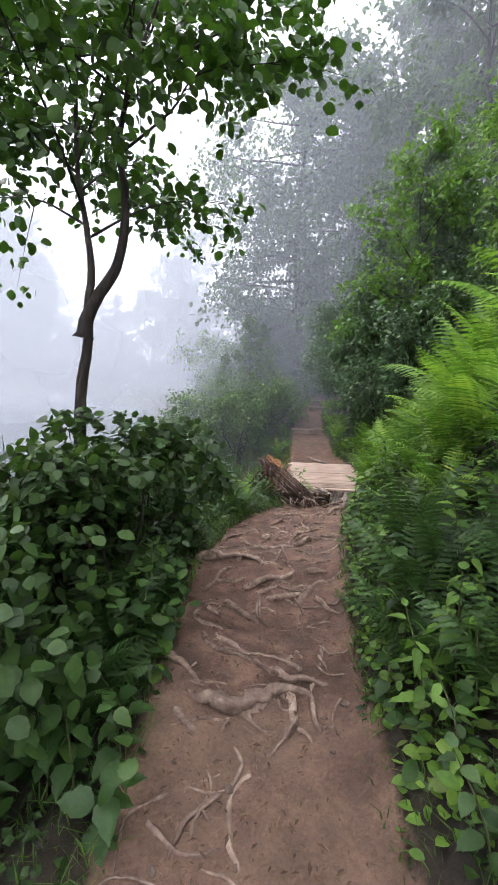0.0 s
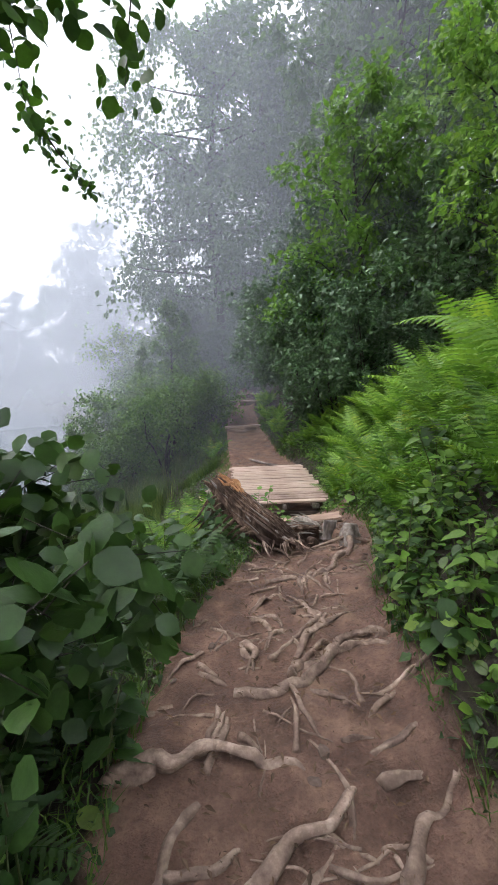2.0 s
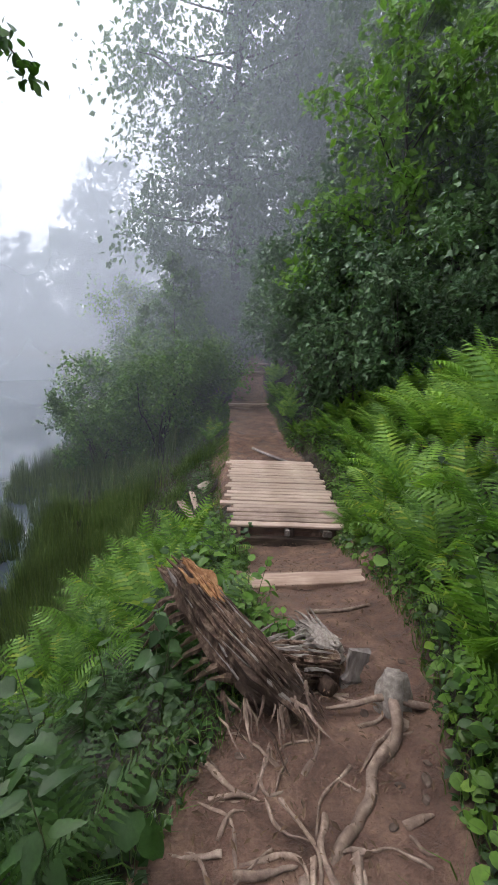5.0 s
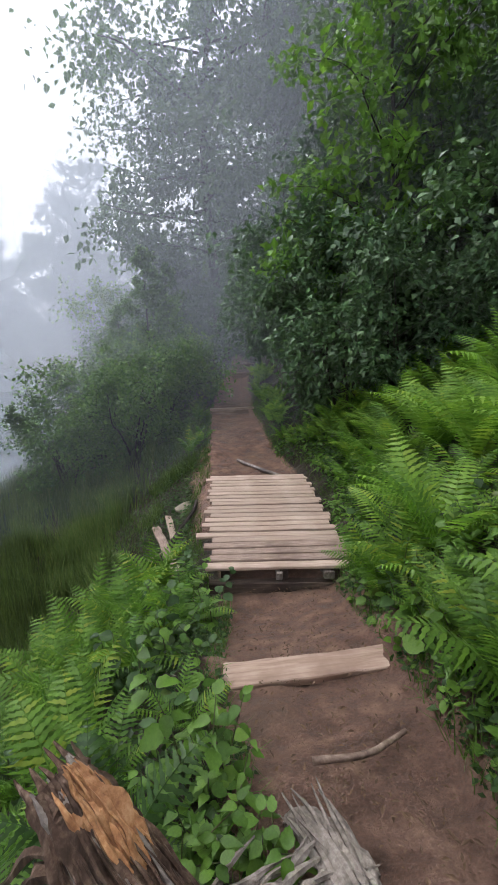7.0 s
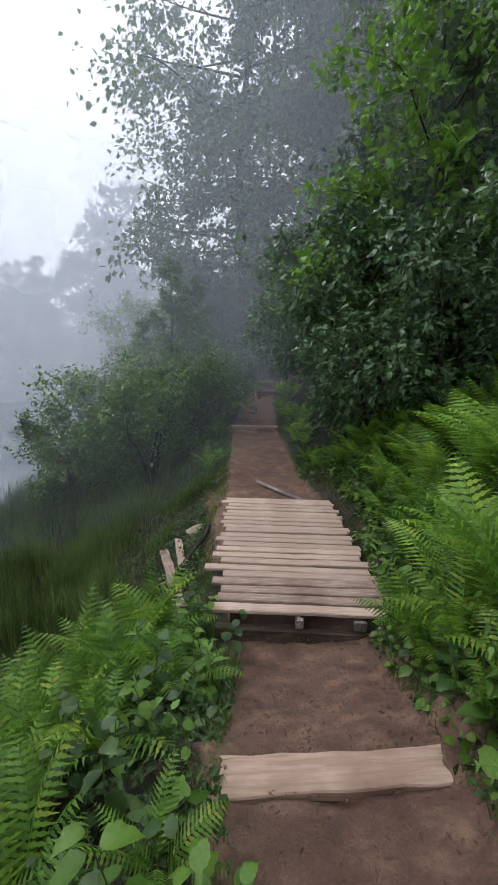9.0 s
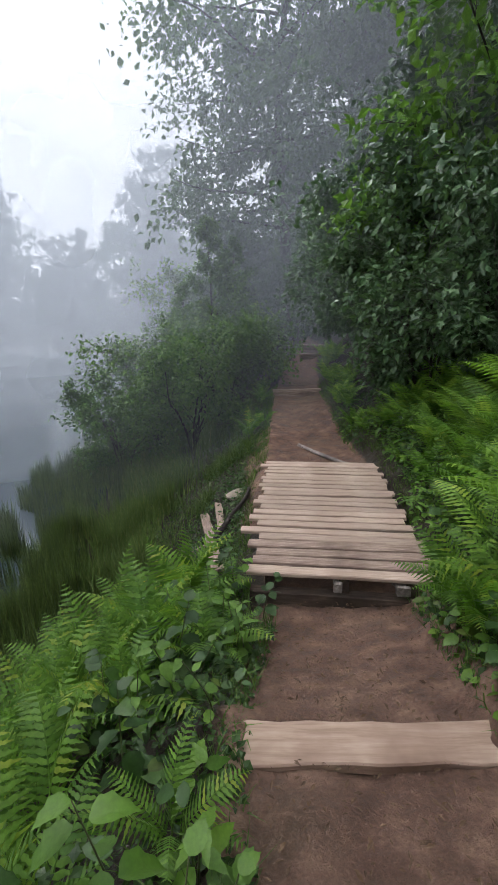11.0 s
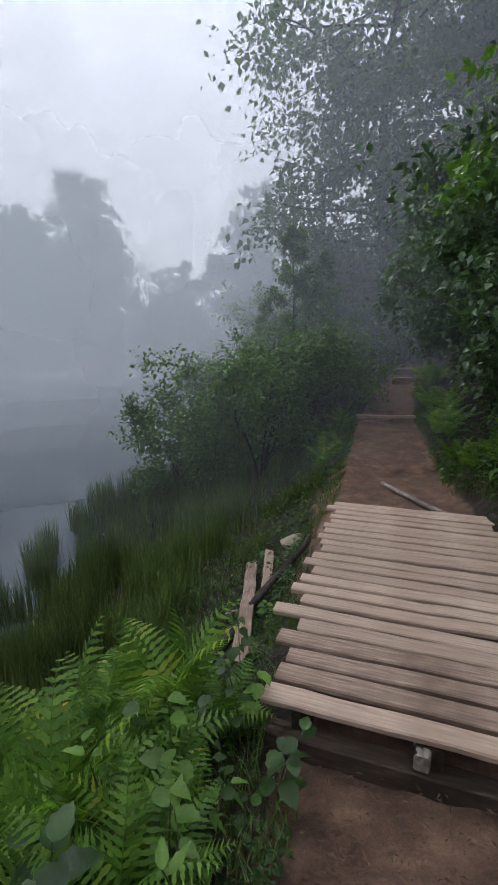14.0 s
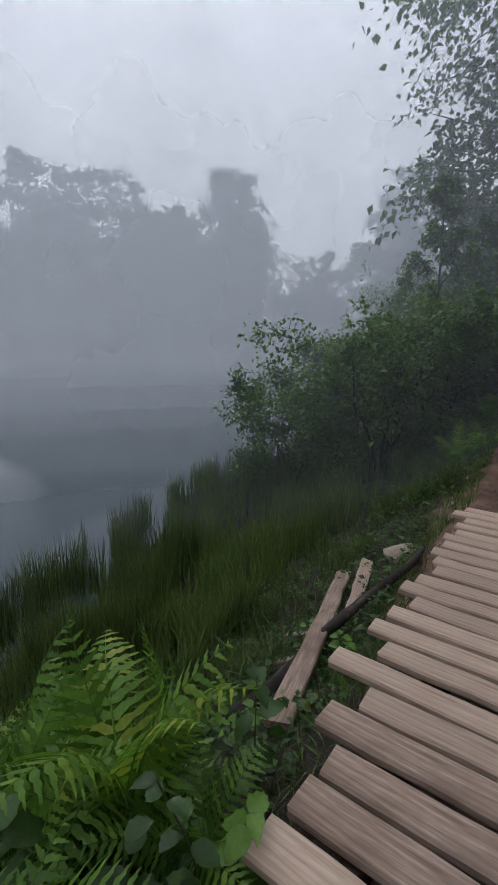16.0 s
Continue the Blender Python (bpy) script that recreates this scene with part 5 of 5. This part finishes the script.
for k in range(10):
    w = k * 0.628
    leaf_shape(fl, np.zeros(3), np.array((math.cos(w), math.sin(w), 0.15)), np.array((0, 0, 1.0)), 0.022, 0.012, 0.1, "oval", 0.1)
part("blossom", fl.mesh("blossom", PETAL), flower, pose(0.0, 0.0, 0.6), "yellow blossom")
# hill side: herbs low, ferns rising up the slope
for k in range(145):
    y = scatter.uniform(0.9, 11.4)
    x = trail_x(y) + trail_w(y) + 0.08 + abs(scatter.gauss(0, 0.5)) + (0.12 if 7.2 < y < 10.6 else 0)
    build_herb(x, y, scatter.uniform(0.15, 0.45), scatter.choice((NET_OVAL, NET_LANCE, NET_LANCE, OVAL)), scatter.randint(3, 6), 700 + k, "leafy green nettle-like herb on the bank", scatter.uniform(0.7, 1.1))
# ferns nearest the start take the leaf colour that has shade in it
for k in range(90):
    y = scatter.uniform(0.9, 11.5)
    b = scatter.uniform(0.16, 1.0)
    build_fern(trail_x(y) + trail_w(y) + b + (0.12 if 7.2 < y < 10.6 else 0), y, scatter.uniform(0.5, 0.85), 1700 + k, shade_toned=y < 2.6)
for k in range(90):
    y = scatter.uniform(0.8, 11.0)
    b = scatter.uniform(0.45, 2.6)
    build_fern(trail_x(y) + trail_w(y) + b + (0.15 if 7.2 < y < 10.6 else 0), y, min(scatter.uniform(0.9, 1.35), 0.5 + 0.55 * b), 1900 + k, y > 2.0, shade_toned=y <= 2.0)
for k in range(16):
    y = scatter.uniform(11.0, 17.0)
    build_fern(trail_x(y) + trail_w(y) + scatter.uniform(0.15, 0.6), y, scatter.uniform(0.5, 0.85), 2980 + k, k % 3 == 0)
for k in range(8):
    y = scatter.uniform(12.0, 17.0)
    build_fern(trail_x(y) - trail_w(y) - scatter.uniform(0.15, 0.7), y, scatter.uniform(0.5, 0.8), 1000 + k)
BUTTERBUR = herb_leaf("leaf", BRIGHT_LEAF, "round", 0.2, 0.2)
BUTTERBUR_DARK = herb_leaf("leaf", HERB, "round", 0.2, 0.2)
build_rosette(2.0, 5.9, 6, BUTTERBUR, 0.62, 0.16, 71, "broad round fresh green leaves beside the plank step")
build_rosette(2.5, 7.15, 9, BUTTERBUR, 0.45, 0.22, 72, "broad round green leaves beside the bridge")
build_rosette(1.85, 4.4, 5, BUTTERBUR_DARK, 0.9, 0.25, 73, "broad round dark green leaves on the bank")
build_rosette(2.75, 7.7, 8, BUTTERBUR_DARK, 0.42, 0.18, 74, "broad round green leaves beside the bridge")
build_rosette(0.72, 6.9, 6, BUTTERBUR_DARK, 0.8, 0.22, 75, "broad dark green leaves among ferns")


# ---------------------------------------------------------------- reeds, grass, litter
def blades(name, label, category, mat, spots, height, width, seed, bend=0.25):
    rng = np.random.default_rng(seed)
    n = len(spots)
    p = np.asarray(spots, float)
    w = rng.uniform(0, 6.28, n)
    side = np.stack((np.cos(w), np.sin(w), np.zeros(n)), 1)
    lean = rng.normal(0, bend, (n, 2))
    h = height * rng.uniform(0.55, 1.15, n)
    wid = (width * rng.uniform(0.7, 1.2, n))[:, None]
    mid = p + np.stack((lean[:, 0] * h * 0.3, lean[:, 1] * h * 0.3, h * 0.55), 1)
    tip = p + np.stack((lean[:, 0] * h, lean[:, 1] * h, h * (1 - 0.3 * np.abs(lean).sum(1).clip(0, 1))), 1)
    v = np.stack((p - side * wid, p + side * wid, mid + side * wid * 0.8, mid - side * wid * 0.8, tip), 1).reshape(-1, 3)
    f = [t for i in range(n) for t in ((5 * i, 5 * i + 1, 5 * i + 2, 5 * i + 3), (5 * i + 3, 5 * i + 2, 5 * i + 4))]
    me = bpy.data.meshes.new(name)
    me.from_pydata(v.tolist(), [], f)
    me.materials.append(mat)
    return tagged(new(name, me), label, category, kind="stuff")


spots = []
while len(spots) < 9000:
    y = scatter.uniform(7.6, 15.5)
    x = shore_x(y) + scatter.uniform(-1.5, 0.5)
    if noise.noise(Vector((x * 2.2, y * 2.2, 0))) > 0.1:
        spots.append((x, y, max(ground_z(x, y), LAKE - 0.3)))
blades("reeds", "dark green upright reeds standing in shallow water", "reeds", REED, spots, 0.75, 0.006, 1, 0.08)
spots, low = [], []
while len(spots) < 20000:
    y = scatter.uniform(7.4, 17.5)
    right = trail_x(y) - trail_w(y) - (0.8 if 7.4 < y < 11.5 else 0.3)
    q = scatter.random()
    x = shore_x(y) - 0.4 + (right - shore_x(y) + 0.4) * q
    if scatter.random() < 0.04 + 1.8 * max(0, noise.noise(Vector((x * 1.9, y * 1.9, 5)))):
        (low if q > 0.72 else spots).append((x, y, ground_z(x, y) - 0.02))
blades("sedge", "clumps of tall dark green sedge on the lake bank", "grass", GRASS_DARK, spots, 0.58, 0.0065, 2, 0.17)
blades("grass", "soft green grass on the bank above the sedge", "grass", GRASS_DARK, low, 0.3, 0.005, 4, 0.38)
spots = []
while len(spots) < 15000:
    y = scatter.uniform(1.0, 15.0)
    s = scatter.choice((-1, 1))
    x = trail_x(y) + s * (trail_w(y) + 0.02 + abs(scatter.gauss(0, 0.22)) + (0.15 if 7.4 < y < 10.6 else 0))
    spots.append((x, y, ground_z(x, y) - 0.02))
blades("grass", "short tufts of grass and moss along the trail edges", "grass", GRASS, spots, 0.13, 0.003, 3, 0.5)


def build_cover(name, label, mat, n, seed, spread, size, high, stretch=(0.6, 14.0), lake_share=0.5, gap=0.03, fine_leaf=False):
    """Low carpet of small leaves beside the trail."""
    rng = np.random.default_rng(seed)
    y = rng.uniform(*stretch, n)
    s = np.where(rng.random(n) < lake_share, -1, 1)
    off = gap + np.abs(rng.normal(0, spread, n)) + np.where((y > 7.3) & (y < 11.3), 0.25, 0.0)
    x = np.interp(y, TRAIL_Y, TRAIL_X) + s * (np.interp(y, TRAIL_Y, TRAIL_W) + off)
    lump = np.array([max(0.0, 0.5 + noise.noise(Vector((a * 2.2, b * 2.2, seed)))) for a, b in zip(x, y)])
    z = terrain(x, y) + 0.01 + high * lump * rng.random(n) * np.clip(off * 3, 0.15, 1)
    w = rng.uniform(0, 6.28, n)
    d = np.stack((np.cos(w), np.sin(w), rng.normal(-0.1, 0.35, n)), 1)
    me = cloud_mesh(name, mat, (np.stack((x, y, z), 1), d, rng.normal(0, 0.4, (n, 3)) + np.array((0, 0, 1.0)), size * rng.uniform(0.5, 1.3, n)), 0.7, False, fine_leaf)
    tagged(new(name, me), label, "undergrowth", kind="stuff")


build_cover("ground_cover", "low carpet of small dark green leaves beside the trail", HAZEL, 22000, 51, 0.8, 0.045, 0.22)
build_cover("ground_cover", "creeping fresh green leaves and moss at the trail edge", HERB, 12000, 52, 0.35, 0.028, 0.1)
build_cover("undergrowth", "fresh green nettle leaves along the foot of the slope", NETTLE, 5500, 53, 0.4, 0.055, 0.38, (1.2, 11.5), 0.0, 0.06, True)
build_cover("undergrowth", "dark green leaves along the foot of the slope", HERB, 4000, 54, 0.5, 0.06, 0.32, (1.2, 11.5), 0.1, 0.08, True)


def build_litter():
    rng = np.random.default_rng(17)
    n = 13000
    y = rng.uniform(1.0, 13.5, n)
    x = np.interp(y, TRAIL_Y, TRAIL_X) + rng.normal(0, 0.5, n) * np.interp(y, TRAIL_Y, TRAIL_W) * 1.6
    keep = ~((y > 7.55) & (y < 10.5) & (np.abs(x - np.interp(y, TRAIL_Y, TRAIL_X)) < 0.85))
    x, y = x[keep], y[keep]
    z = terrain(x, y) + 0.004
    n = len(x)
    w = rng.uniform(0, 6.28, n)
    d = np.stack((np.cos(w), np.sin(w), rng.normal(0, 0.15, n)), 1)
    nrm = rng.normal(0, 0.25, (n, 3)) + np.array((0, 0, 1.0))
    me = cloud_mesh("leaf_litter", DEAD_LEAF, (np.stack((x, y, z), 1), d, nrm, 0.006 + 0.036 * rng.random(n) ** 3), 0.34)
    tagged(new("leaf_litter", me), "scattered brown dead leaves and wood chips", "litter", kind="stuff")


build_litter()
